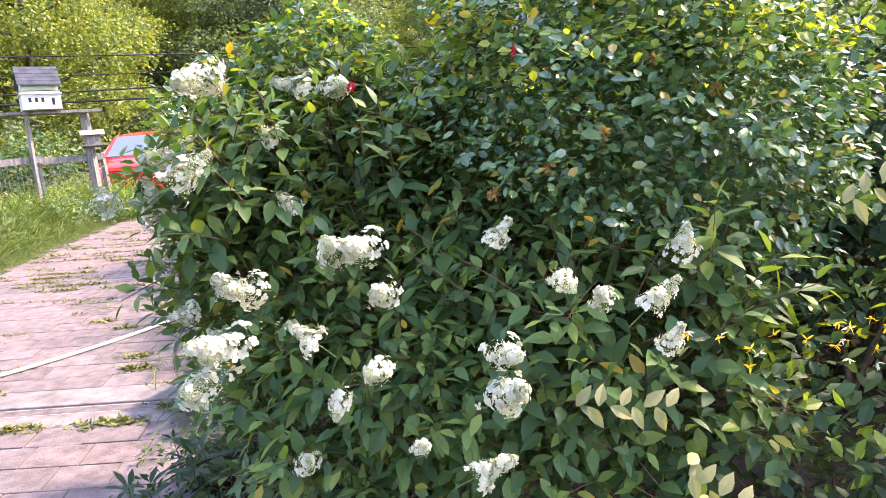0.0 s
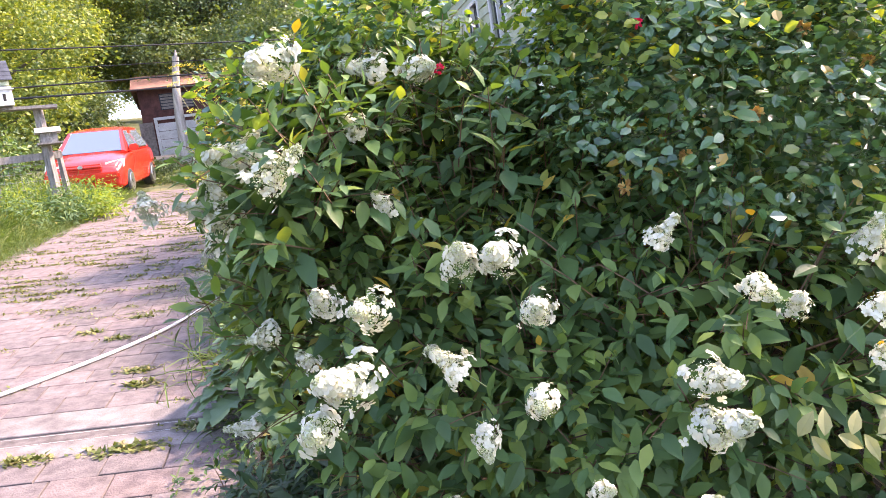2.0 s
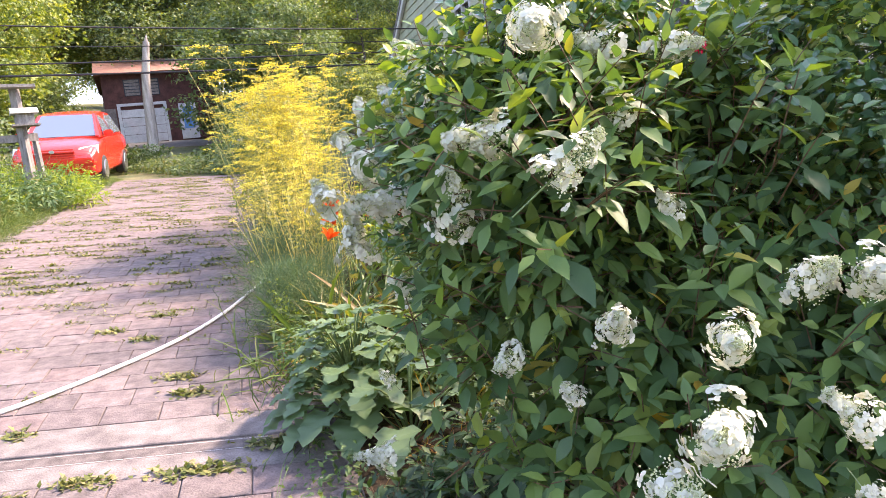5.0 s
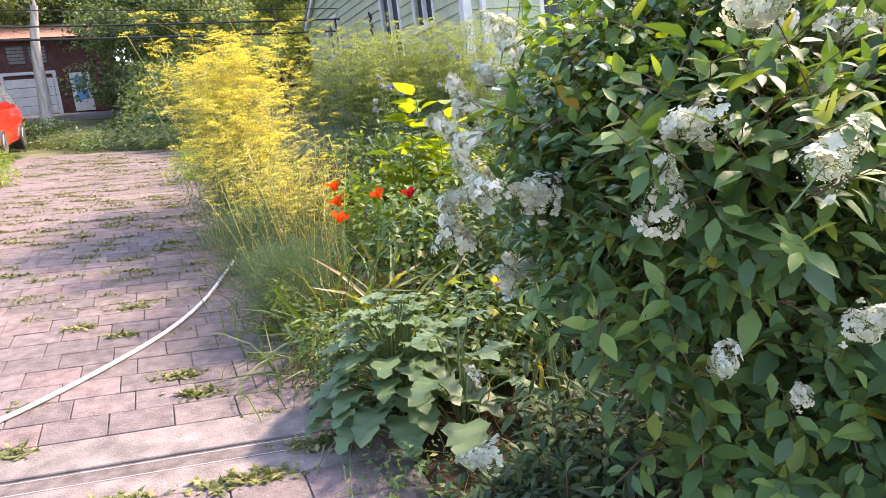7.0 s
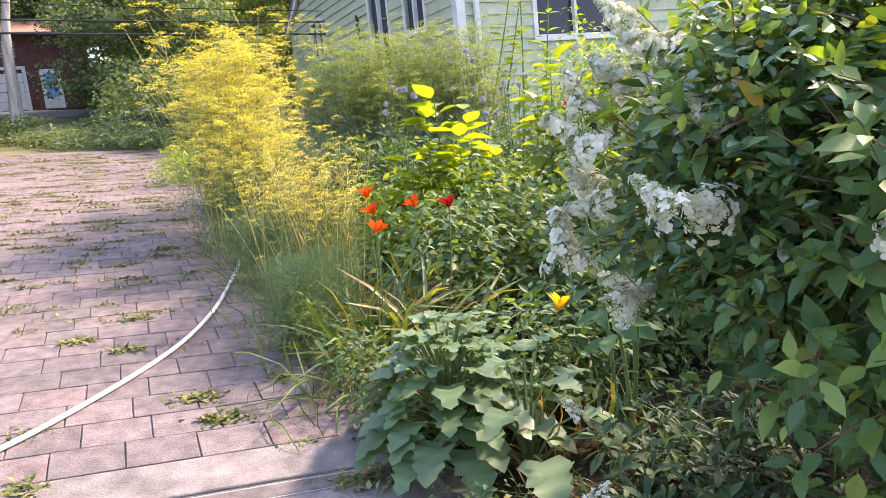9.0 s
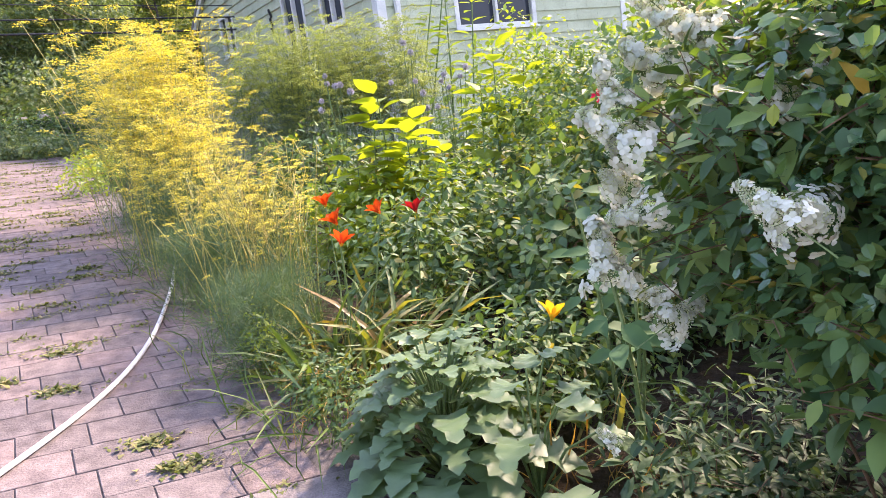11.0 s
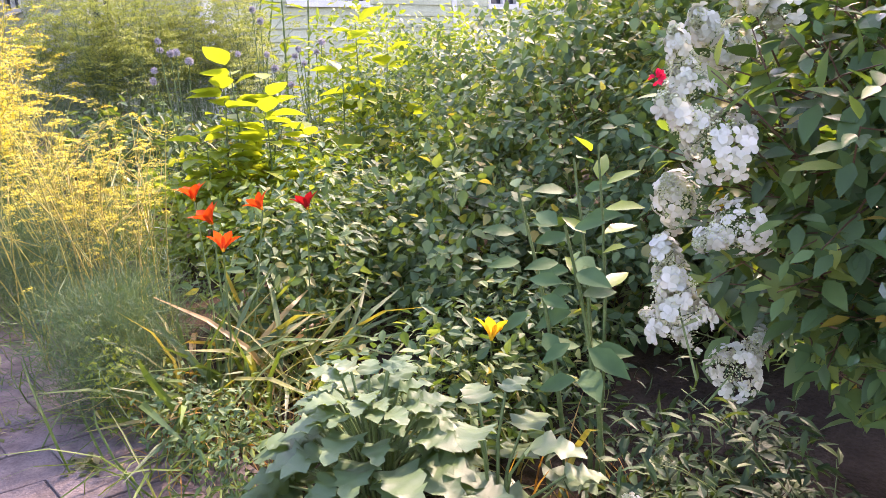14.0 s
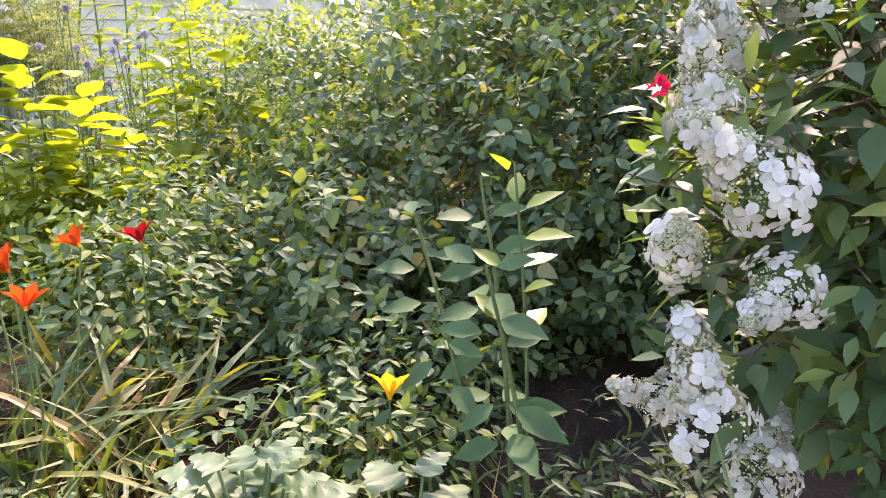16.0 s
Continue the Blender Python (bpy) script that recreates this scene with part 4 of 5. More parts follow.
def lily_bloom(parent, p, size, mat, face):
    """Six recurved petals round a throat."""
    pet = blade([(0, 0.05), (0.25, 0.14), (0.55, 0.24), (0.82, 0.19), (1, 0.02)], 0.35, 0.42)
    face = Vector(face).normalized()
    a = face.orthogonal().normalized()
    b = face.cross(a)
    ways = [a * math.cos(k * math.pi / 3) + b * math.sin(k * math.pi / 3) + face * 2.5 for k in range(6)]
    bloom = part("bloom", tri_mesh("bloom", *tubes([np.array([p, np.array(p) + 0.4 * size * np.array(face)])], [(0.004, 0.012)], 6), [M_YELLOW], smooth=True), None, parent)
    for w in ways:
        v, f = scatter(pet, [p], [tuple(w)], [tuple(face)], size)
        part("petal", tri_mesh("petal", v, f, [mat], smooth=True), None, bloom)


def daylily(base, n, blooms, label, blade_len=0.55):
    b = np.array(on(*base, 0))
    t = thing("daylily", b, label, "daylily", "daylilies in the bed")
    v, f = blades([base], n, blade_len, M_BLADE, spread=0.13, wide=1.1)
    part("strap_leaves", tri_mesh("strap_leaves", v - b, f, [M_BLADE]), None, t)
    for x, y, z, size, mat in blooms:
        p = np.array(on(x, y, z)) - b
        foot = np.array([p[0] * 0.35, p[1] * 0.35, 0])
        v, f = tubes([np.array([foot, (foot + p) / 2 + [0.02, 0.02, 0.02], p])], [(0.004, 0.003)], 5)
        part("scape", tri_mesh("scape", v, f, [M_GSTEM]), None, t)
        lily_bloom(t, p, size, mat, (0.4 * rng.normal() - 0.15, 0.1 + 0.3 * rng.normal(), 0.9))
    return t


daylily((-2.28, 7.45), 90, [(-2.26, 7.47, 0.74, 0.085, M_ORANGE), (-2.3, 7.61, 0.8, 0.08, M_ORANGE), (-2.26, 7.27, 0.69, 0.075, M_ORANGE), (-2.05, 7.6, 0.75, 0.075, M_ORANGE)],
        "daylily clump with orange-red blooms and browning leaves", 0.55)
daylily((-1.95, 7.6), 70, [(-1.885, 7.55, 0.75, 0.08, M_RED)], "daylily clump with a dark red bloom", 0.55)
daylily((-1.5, 6.75), 45, [(-1.53, 6.7, 0.47, 0.085, M_YELLOW)], "small daylily with one yellow bloom", 0.4)
v, f = blades([(-2.45, 7.2), (-2.25, 7.15), (-1.95, 7.2), (-1.75, 7.0), (-1.6, 6.3), (-1.45, 6.1), (-1.3, 6.3)], 22, 0.3, M_DRY, up=0.7, spread=0.12, wide=0.5)
v2, f2 = blades([(-2.3, 7.4), (-2.15, 7.3), (-1.95, 7.45)], 15, 0.44, M_PALE, up=2.0, spread=0.12, wide=0.65)
wilted = new("wilted_strap_leaves", tri_mesh("wilted_strap_leaves", v2, f2, [M_PALE]))
tagged(wilted, "wilted tan strap leaves drooping among the daylilies", "leaves", kind="stuff")
dry = new("dry_grass", tri_mesh("dry_grass", v, f, [M_DRY]))
tagged(dry, "dry brown grass and dead leaves in the bed", "grass", kind="stuff")
v, f = blades([(-2.55, 7.0), (-2.7, 7.9), (-3.05, 9.0), (-1.7, 6.9), (-1.3, 6.9), (-1.1, 7.3), (-2.9, 8.4), (-3.5, 9.9)], 40, 0.4, M_GRASS, up=1.0, spread=0.16, wide=0.5)
tufts = new("tall_grass", tri_mesh("tall_grass", v, f, [M_GRASS]))
tagged(tufts, "tall green grass blades among the flowers", "grass", kind="stuff")


def leafy_stalk(name, base, top, n, size, mat, template, label, category, stem_r=0.008, droop=-0.2, group="", low=0.25, tilt=(0.0, 0.0)):
    """An upright stem with large leaves alternating up it; base and top on the plan."""
    b = np.array(on(*base))
    t = thing(name, b, label, category, group)
    tip = np.array(on(*top)) - b
    s = np.linspace(0, 1, 6)[:, None]
    line = s * tip + np.sin(s * 3) * [0.02, -0.02, 0]
    v, f = tubes([line], [(stem_r, stem_r * 0.4)], 6)
    part("stem", tri_mesh("stem", v, f, [M_GSTEM], smooth=True), None, t)
    for k in range(n):
        q = low + (1 - low) * (k + 0.5) / n
        a = k * 2.2 + rng.normal() * 0.5
        q = min(1.0, q + 0.04 * rng.normal())
        p = q * tip
        way = np.array([math.cos(a), math.sin(a), droop + 0.6 * q ** 3 + 0.2 * rng.normal()])
        v, f = scatter(template, [p + 0.03 * way], [way], [[0.2 * math.cos(a) + tilt[0], 0.2 * math.sin(a) + tilt[1], 1.0]], size * (0.75 + 0.5 * rng.random()) * (1.15 - 0.4 * q))
        part("leaf", tri_mesh("leaf", v, f, [mat], smooth=True), None, t)
    return t


for base, top in [((-1.3, 6.35, 0), (-1.5, 6.4, 0.92)), ((-1.28, 6.45, 0), (-1.3, 6.65, 1.06)), ((-1.3, 6.55, 0), (-1.45, 6.72, 0.95))]:
    leafy_stalk("pokeweed", base, top, 13, 0.14, M_POKE, OVATE, "pokeweed with broad smooth leaves on a thick stem", "plant", 0.01, -0.3, "pokeweed stems", 0.45, (-0.65, -0.5))
leafy_stalk("pokeweed", (-1.3, 6.4, 0), (-1.33, 6.5, 1.12), 9, 0.13, M_LIGHT, OVATE, "pokeweed shoot with bright young leaves", "plant", 0.008, 0.1, "pokeweed stems", 0.6, (-0.3, -0.2))
for x, y, h, n in [(-1.72, 9.5, 1.22, 24), (-1.5, 9.6, 1.14, 20), (-1.9, 9.45, 1.12, 20), (-1.62, 9.3, 0.98, 18), (-2.02, 9.3, 0.8, 14), (-1.4, 9.4, 0.85, 14), (-0.75, 10.1, 1.55, 24), (-0.55, 10.2, 1.4, 20), (-0.9, 10.1, 1.25, 16), (-0.35, 9.9, 1.1, 16)]:
    leafy_stalk("cup_plant", (x, y, 0), (x + 0.05 * rng.normal(), y, h), n, 0.25, M_CUP, BROAD, "tall cup plant with glowing yellow-green leaves", "plant", 0.009, -0.05, "cup plants", 0.42, (0.1, 0.32))
for x, y, h in [(-0.6, 15.4, 2.6), (-0.3, 15.8, 2.9), (0.1, 15.5, 2.5), (0.5, 15.9, 2.8)]:
    leafy_stalk("sapling", (x, y, 0), (x + 0.3 * rng.normal(), y, h), 26, 0.3, M_LIGHT, OVATE, "young sapling with light leaves against the house", "tree", 0.02, 0.0, "saplings by the house")


def globe_thistle(base, heads, label):
    """Spiky globes on stalks; base on the plan, the heads' places in the world."""
    b = np.array(on(*base, 0))
    t = thing("globe_thistle", b, label, "thistle", "globe thistles")
    for x, y, z in heads:
        tip = np.array([x, y, z]) - b
        v, f = tubes([np.array([(0.15 * tip[0], 0.15 * tip[1], 0), tip * [0.6, 0.6, 0.6], tip])], [(0.005, 0.003)], 4)
        part("stalk", tri_mesh("stalk", v, f, [M_GSTEM]), None, t)
        n, r = 220, 0.024 + 0.009 * rng.random()
        u = unit(rng.normal(size=(n, 3)))
        spike = (np.array([(-0.17, 0, 0), (0.17, 0, 0), (0, 1, 0)], float), np.array([(0, 1, 2)]))
        core = scatter((OCTA[0] * 1.35, OCTA[1]), [tip] * 3, rng.normal(size=(3, 3)), rng.normal(size=(3, 3)), r)
        v, f = join([core, scatter(spike, tip + u * r * 0.35, u, rng.normal(size=(n, 3)), r * 0.75)])
        part("flower_globe", tri_mesh("flower_globe", v, f, [M_THISTLE]), None, t)
    n = 110
    pos = np.stack([rng.normal(size=n) * 0.25, rng.normal(size=n) * 0.2, 0.15 + 0.75 * rng.random(n)], 1)
    v, f = scatter(LANCE, pos, rng.normal(size=(n, 3)) * [1, 1, 0.3], [[0, 0, 1]] * n, 0.13)
    part("foliage", tri_mesh("foliage", v, f, [M_FEATHER]), None, t)


globe_thistle((-1.95, 10.45), [(-1.97, 10.3, 2.36), (-1.96, 10.35, 2.3), (-1.9, 10.3, 2.27), (-2.03, 10.25, 2.16), (-2.04, 10.3, 2.09), (-1.78, 10.3, 2.21), (-1.85, 10.4, 2.28)], "globe thistle with pale round flower heads")
globe_thistle((-1.35, 10.4), [(-1.43, 10.3, 2.24), (-1.28, 10.3, 2.55), (-1.22, 10.35, 2.47), (-1.24, 10.2, 2.22), (-1.17, 10.3, 2.12), (-1.15, 10.3, 1.99), (-1.13, 10.3, 1.9)], "globe thistle with round mauve-blue flower heads")
globe_thistle((-0.95, 10.4), [(-0.97, 10.3, 2.25), (-0.94, 10.3, 2.14), (-0.83, 10.3, 2.22), (-1.06, 10.3, 1.99), (-0.99, 10.35, 2.2), (-0.75, 10.4, 2.3)], "globe thistle with round mauve-blue flower heads")


# roses, spent blossoms and yellowed sprays
def rose_bloom(parent, p, size, mat):
    q = np.array(p) - np.array(parent.location)
    n = 26
    u = unit(rng.normal(size=(n, 3)) + [0, -0.3, 0.5])
    v, f = scatter(ROUND, q + u * 0.006, u + 0.4 * rng.normal(size=(n, 3)), u, size)
    part("rose", tri_mesh("rose", v, f, [mat]), None, parent)


for p in ((-1.6, 5.72, 1.93), (-0.22, 5.0, 1.98), (-0.72, 5.1, 1.97), (-1.4, 5.7, 1.8)):
    rose_bloom(rose, p, 0.012, M_PINK)
for p in ((0.0, 4.9, 1.72), (0.15, 5.0, 1.9), (-0.15, 4.95, 1.65), (0.3, 5.05, 1.8), (-0.3, 4.9, 1.6)):
    rose_bloom(rose, p, 0.016, M_DRY)
for k in range(22):
    p = np.array([0.12 + 0.5 * rng.random(), 4.62 + 0.12 * rng.random(), 1.14 + 0.12 * rng.random()])
    v, f = scatter(LANCE, [p - np.array(vine.location)] * 5, rng.normal(size=(5, 3)) + [0, 0, -0.6], rng.normal(size=(5, 3)), 0.017)
    part("blossom", tri_mesh("blossom", v, f, [M_YELLOW if k % 3 else M_PETAL]), None, vine)
for p0, way in (((-0.12, 4.42, 1.17), (1, 0.1, -0.1)), ((0.08, 4.4, 1.05), (0.2, 0.0, -1)), ((0.1, 4.42, 1.0), (0.9, 0.1, -0.7)), ((0.45, 4.6, 1.5), (1, 0.2, 0.4))):
    w = unit(np.array(way, float))
    k = np.arange(9)
    pos = np.array(p0) + k[:, None] * 0.022 * w - np.array(vine.location)
    side = np.where(k % 2, 1.0, -1.0)[:, None] * np.array([0, -0.3, -0.8])
    for j in range(9):
        v, f = scatter(OVATE, pos[j:j + 1], (w * 0.6 + side + 0.15 * rng.normal(size=(9, 3)))[j:j + 1], [[0.1, -1, 0.6]], 0.046 + 0.014 * rng.random())
        part("yellowed_leaf", tri_mesh("yellowed_leaf", v, f, [M_PALE]), None, vine, "wilting yellowed leaf")

# weeds in the joints and the grassy verge
rows = []
v_all = []
for k in range(430):
    row = int(rng.integers(0, 60))
    u = 0.1 + (WIDE - 0.15) * rng.random() ** (1.3 if row < 12 else 1.0)
    if row < 9 and rng.random() < 0.72:
        continue
    x, y = drive(u, row * PD + 0.245 + 0.03 * rng.normal())
    w = 0.045 + 0.05 * rng.random() + 0.03 * (row > 20)
    n = int((26 + 46 * rng.random()) * (1.3 if row > 12 else 1))
    c = np.array([x, y]) + np.stack([rng.normal(size=n) * w, rng.normal(size=n) * (0.02 + 0.025 * rng.random())], 1) @ np.array([[ROWS.x, ROWS.y], [DIR.x, DIR.y]])
    foot = np.array([on(p, q, 0.0) for p, q in c])
    v_all.append(scatter(FLECK, foot, rng.normal(size=(n, 3)) * [1, 1, 0.3] + [0, 0, 0.45], [[0, 0, 1]] * n, (0.026 if row > 12 else 0.02) * (0.6 + rng.random(n))))
for u, s, w in [(0.42, 0.56, 0.1), (0.5, 0.8, 0.09), (0.78, 1.55, 0.09), (1.02, 1.78, 0.08), (0.73, 2.1, 0.1), (1.15, 0.2, 0.06), (0.3, -0.3, 0.16), (0.75, -0.31, 0.1), (1.05, -0.4, 0.08), (0.02, -0.12, 0.1), (0.1, 0.9, 0.05)]:
    x, y = drive(u, s)
    n = int(1600 * w)
    c = np.array([x, y]) + np.stack([rng.normal(size=n) * w * 0.6, rng.normal(size=n) * 0.03], 1) @ np.array([[ROWS.x, ROWS.y], [DIR.x, DIR.y]])
    foot = np.array([on(p, q, 0.0) for p, q in c])
    v_all.append(scatter(FLECK, foot, rng.normal(size=(n, 3)) * [1, 1, 0.3] + [0, 0, 0.4], [[0, 0, 1]] * n, 0.028 * (0.6 + rng.random(n))))
v, f = join(v_all)
weeds = new("joint_weeds", tri_mesh("joint_weeds", v, f, [M_JOINT]))
tagged(weeds, "tufts of grass and weeds in the paver joints", "weeds", kind="stuff")

n = 34000
s = -2 + 16 * rng.random(n)
uu = WIDE - 0.12 + 0.05 * np.sin(s * 3) + 2.6 * rng.random(n) ** 1.5
xy = np.array([drive(a, b) for a, b in zip(uu, s)])
foot = np.stack([xy[:, 0], xy[:, 1], [ground_z(a, b) - 0.02 for a, b in xy]], 1)
ln = np.clip(0.06 + 0.5 * (uu - WIDE + 0.15) / 1.0, 0.06, 0.62) * (0.6 + 0.6 * rng.random(n))
v, f = scatter((STRAP[0] * [0.75, 1, 1], STRAP[1]), foot, np.concatenate([rng.normal(size=(n, 2)) * 0.45, np.ones((n, 1))], 1), np.concatenate([rng.normal(size=(n, 2)), np.full((n, 1), 0.4)], 1), ln)
verge = new("grass_verge", tri_mesh("grass_verge", v, f, [M_GRASS]))
tagged(verge, "tall unmown grass verge along the driveway", "grass", kind="stuff")
for k in range(9):
    s = 0.5 + 1.5 * k
    x, y = drive(WIDE + 1.0 + 0.5 * rng.random(), s)
    bush("leafy_weeds", (x, y, 0), [((x, y, 0.15), (0.5, 0.8, 0.3)), ((x - 0.6, y + 0.2, 0.35), (0.5, 0.6, 0.35))], [("foliage", M_LIGHT if k % 2 else M_BRAMBLE, 900, LANCE, 0.09, dict(thick=0.7, lift=0.7))], None,
         "leafy green weeds in the grass verge", "plants", "weeds in the verge")

for k in range(10):
    q = k / 9
    x, y = -8.3 - 2.6 * q + 0.2 * rng.normal(), 14.9 - 3.2 * q
    bush("leafy_weeds", (x, y, 0), [((x, y, 0.3), (0.5, 0.5, 0.42)), ((x + 0.3, y - 0.4, 0.2), (0.5, 0.4, 0.32))], [("foliage", M_BRAMBLE if k % 3 else M_LIGHT, 1300, LANCE, 0.1, dict(thick=0.8, lift=0.7))], None,
         "tall weeds growing up along the fence", "plants", "weeds in the verge")


# ---- fence, birdhouse and feeder ----
def post(bm, p, h, w=0.05, lean=0.0):
    x, y, z = p
    vs = []
    for k, (dz, q) in enumerate(((-0.15, 1.0), (h * 0.5, 0.98), (h, 0.95))):
        vs.append([bm.verts.new((x + a * w * q + lean * dz, y + b * w * q, z + dz)) for a, b in ((-1, -1), (1, -1), (1, 1), (-1, 1))])
    for lo, hi in zip(vs, vs[1:]):
        for k in range(4):
            bm.faces.new((lo[k - 1], lo[k], hi[k], hi[k - 1]))
    bm.faces.new(vs[-1])
    bmesh.ops.recalc_face_normals(bm, faces=bm.faces)


def beam(bm, a, b, h, w):
    """A board between two points, h high and w thick."""
    a, b = Vector(a), Vector(b)
    d = (b - a).normalized()
    side = d.cross(Vector((0, 0, 1))).normalized() * (w / 2)
    up = side.cross(d).normalized() * (h / 2)
    vs = [bm.verts.new(p + i * side + j * up) for p in (a, b) for i, j in ((-1, -1), (1, -1), (1, 1), (-1, 1))]
    for q in ((0, 1, 2, 3), (7, 6, 5, 4), (0, 4, 5, 1), (1, 5, 6, 2), (2, 6, 7, 3), (3, 7, 4, 0)):
        bm.faces.new([vs[i] for i in q])
    bmesh.ops.recalc_face_normals(bm, faces=bm.faces)


M_WIRE = plain("fence_wire", (0.3, 0.3, 0.29), 0.5, 0.8)
fence = thing("garden_fence", (0, 0, 0), "weathered grey wooden rail fence with wire mesh", "fence")
line = [(-8.95, 14.95, 1.2), (-9.64, 14.15, 1.22), (-10.15, 13.5, 1.24), (-10.8, 12.7, 1.2), (-11.5, 11.8, 1.15)]
tops = []
for x, y, h in line:
    bm = bmesh.new()
    post(bm, (x, y, ground_z(x, y)), h, 0.04, 0.05 * rng.normal())
    part("post", bm, M_WOOD, fence)
    tops.append(Vector((x, y, ground_z(x, y) + h - 0.08)))
for a, b in zip(tops, tops[1:]):
    bm = bmesh.new()
    off = Vector((0.05, -0.05, 0))
    beam(bm, a + off, b + off + Vector((0, 0, -0.04)), 0.12, 0.035)
    part("rail", bm, M_WOOD, fence)
    bars = []
    for k in range(1, 12):
        p = a.lerp(b, k / 12)
        bars.append(np.array([p - Vector((0, 0, 0.95)), p]))
    for k in range(1, 7):
        bars.append(np.array([a - Vector((0, 0, 0.14 * k)), b - Vector((0, 0, 0.14 * k))]))
    v, f = tubes(bars, [(0.0025, 0.0025)] * len(bars), 3)
    part("wire_mesh", tri_mesh("wire_mesh", v, f, [M_WIRE]), None, fence)

stand = thing("birdhouse_stand", (0, 0, 0), "weathered wooden posts carrying a plank", "stand")
P1, P0 = Vector((-9.0, 14.7, 0)), Vector((-9.62, 13.95, 0))
P0.z, P1.z = ground_z(P0.x, P0.y), ground_z(P1.x, P1.y)
bm = bmesh.new()
post(bm, P1, 1.95, 0.06, -0.02)
part("post", bm, M_WOOD, stand)
bm = bmesh.new()
post(bm, P0, 1.93, 0.03, 0.0)
part("thin_post", bm, M_WOOD, stand)
bm = bmesh.new()
beam(bm, (-10.1, 13.6, 3.86), (-8.72, 14.78, 3.84), 0.05, 0.2)
part("plank", bm, M_WOOD, stand)

M_BWALL = surface("pale_birdhouse_paint", (0.32, 0.37, 0.25), (0.44, 0.49, 0.35), 6, 0.7, 0.2)
M_TRIM = surface("white_trim", (0.46, 0.46, 0.44), (0.6, 0.6, 0.58), 4, 0.65, 0.15)
M_SLATE = surface("slate_roof", (0.035, 0.04, 0.05), (0.085, 0.095, 0.115), 6, 0.85, 0.3, spec=0.2)
bird = thing("birdhouse", (-9.42, 14.12, 3.885), "large birdhouse with pale walls, a grey gable roof and small windows", "birdhouse", turn=math.atan2(0.74, 0.68))
bird.scale = (0.9, 0.9, 0.86)
bm = bmesh.new()
box(bm, -0.34, 0.34, -0.22, 0.22, 0.0, 0.36)
part("lower_storey", bm, M_TRIM, bird, "white lower storey")
bm = bmesh.new()
box(bm, -0.32, 0.32, -0.2, 0.2, 0.38, 0.5)
part("upper_storey", bm, M_BWALL, bird, "pale green upper storey")
bm = bmesh.new()
box(bm, -0.37, 0.37, -0.25, 0.25, 0.3, 0.325)
part("ledge", bm, M_TRIM, bird)
bm = bmesh.new()
g = [[bm.verts.new((x, y, z)) for y, z in ((-0.2, 0.5), (0.2, 0.5), (0, 0.84))] for x in (-0.315, 0.315)]
bm.faces.new(g[0]), bm.faces.new(g[1][::-1])
for k in range(3):
    bm.faces.new((g[0][k - 1], g[0][k], g[1][k], g[1][k - 1]))
bmesh.ops.recalc_face_normals(bm, faces=bm.faces)
part("gable", bm, M_TRIM, bird, "white gable")
for side in (-1, 1):
    for k in range(5):
        bm = bmesh.new()
        q0, q1 = k / 5, (k + 1) / 5 + 0.04
        ya, yb = side * (0.27 - 0.27 * q0), side * (0.27 - 0.27 * min(q1, 1))
        za, zb = 0.46 + 0.42 * q0, 0.46 + 0.42 * min(q1, 1)
        vs = [bm.verts.new((x, y, z + t)) for t in (0.0, 0.022) for x, y, z in ((-0.38, ya, za + 0.012), (0.38, ya, za + 0.012), (0.38, yb, zb), (-0.38, yb, zb))]
        for q in ((0, 1, 2, 3), (7, 6, 5, 4), (0, 4, 5, 1), (1, 5, 6, 2), (2, 6, 7, 3), (3, 7, 4, 0)):
            bm.faces.new([vs[i] for i in q])
        bmesh.ops.recalc_face_normals(bm, faces=bm.faces)
        part("roof_board", bm, M_SLATE, bird)
# openings are solid plates, the darkness inside painted near-black
for x, w, z0, z1 in ((-0.2, 0.05, 0.14, 0.23), (-0.09, 0.05, 0.14, 0.23), (0.02, 0.05, 0.14, 0.23), (0.2, 0.05, 0.08, 0.22)):
    bm = bmesh.new()
    box(bm, x - w / 2, x + w / 2, -0.224, -0.2, z0, z1)
    part("window", bm, M_DARK, bird, "small plate painted dark as a shaded entrance hole")
for y, z0, z1 in ((-0.08, 0.1, 0.24), (0.08, 0.1, 0.24), (-0.07, 0.42, 0.5), (0.07, 0.42, 0.5)):
    bm = bmesh.new()
    box(bm, 0.3, 0.344, y - 0.025, y + 0.025, z0, z1)
    part("window", bm, M_DARK, bird, "small plate painted dark as a shaded entrance hole")

feeder = thing("bird_feeder", (-8.88, 14.62, P1.z + 1.3), "small wooden bird feeder with a pitched roof", "bird feeder", turn=0.7)
bm = bmesh.new()
box(bm, -0.2, 0.2, -0.14, 0.14, 0.0, 0.03)
part("tray", bm, M_WOOD, feeder)
bm = bmesh.new()
box(bm, -0.13, 0.13, -0.09, 0.09, 0.03, 0.2)
part("hopper", bm, M_WOOD, feeder)
bm = bmesh.new()
vs = [bm.verts.new((x, y, z)) for x in (-0.2, 0.2) for y, z in ((-0.16, 0.2), (0.16, 0.2), (0, 0.3))]
for q in ((0, 1, 2), (5, 4, 3), (0, 3, 4, 1), (1, 4, 5, 2), (2, 5, 3, 0)):
    bm.faces.new([vs[i] for i in q])
part("roof", bm, M_TRIM, feeder)


# ---- red car ----
M_PAINT, nt, pb = shader("red_car_paint", 0.25, 0.0, 0.6)
pb.inputs["Base Color"].default_value = (0.62, 0.03, 0.015, 1)
pb.inputs["Coat Weight"].default_value = 0.6
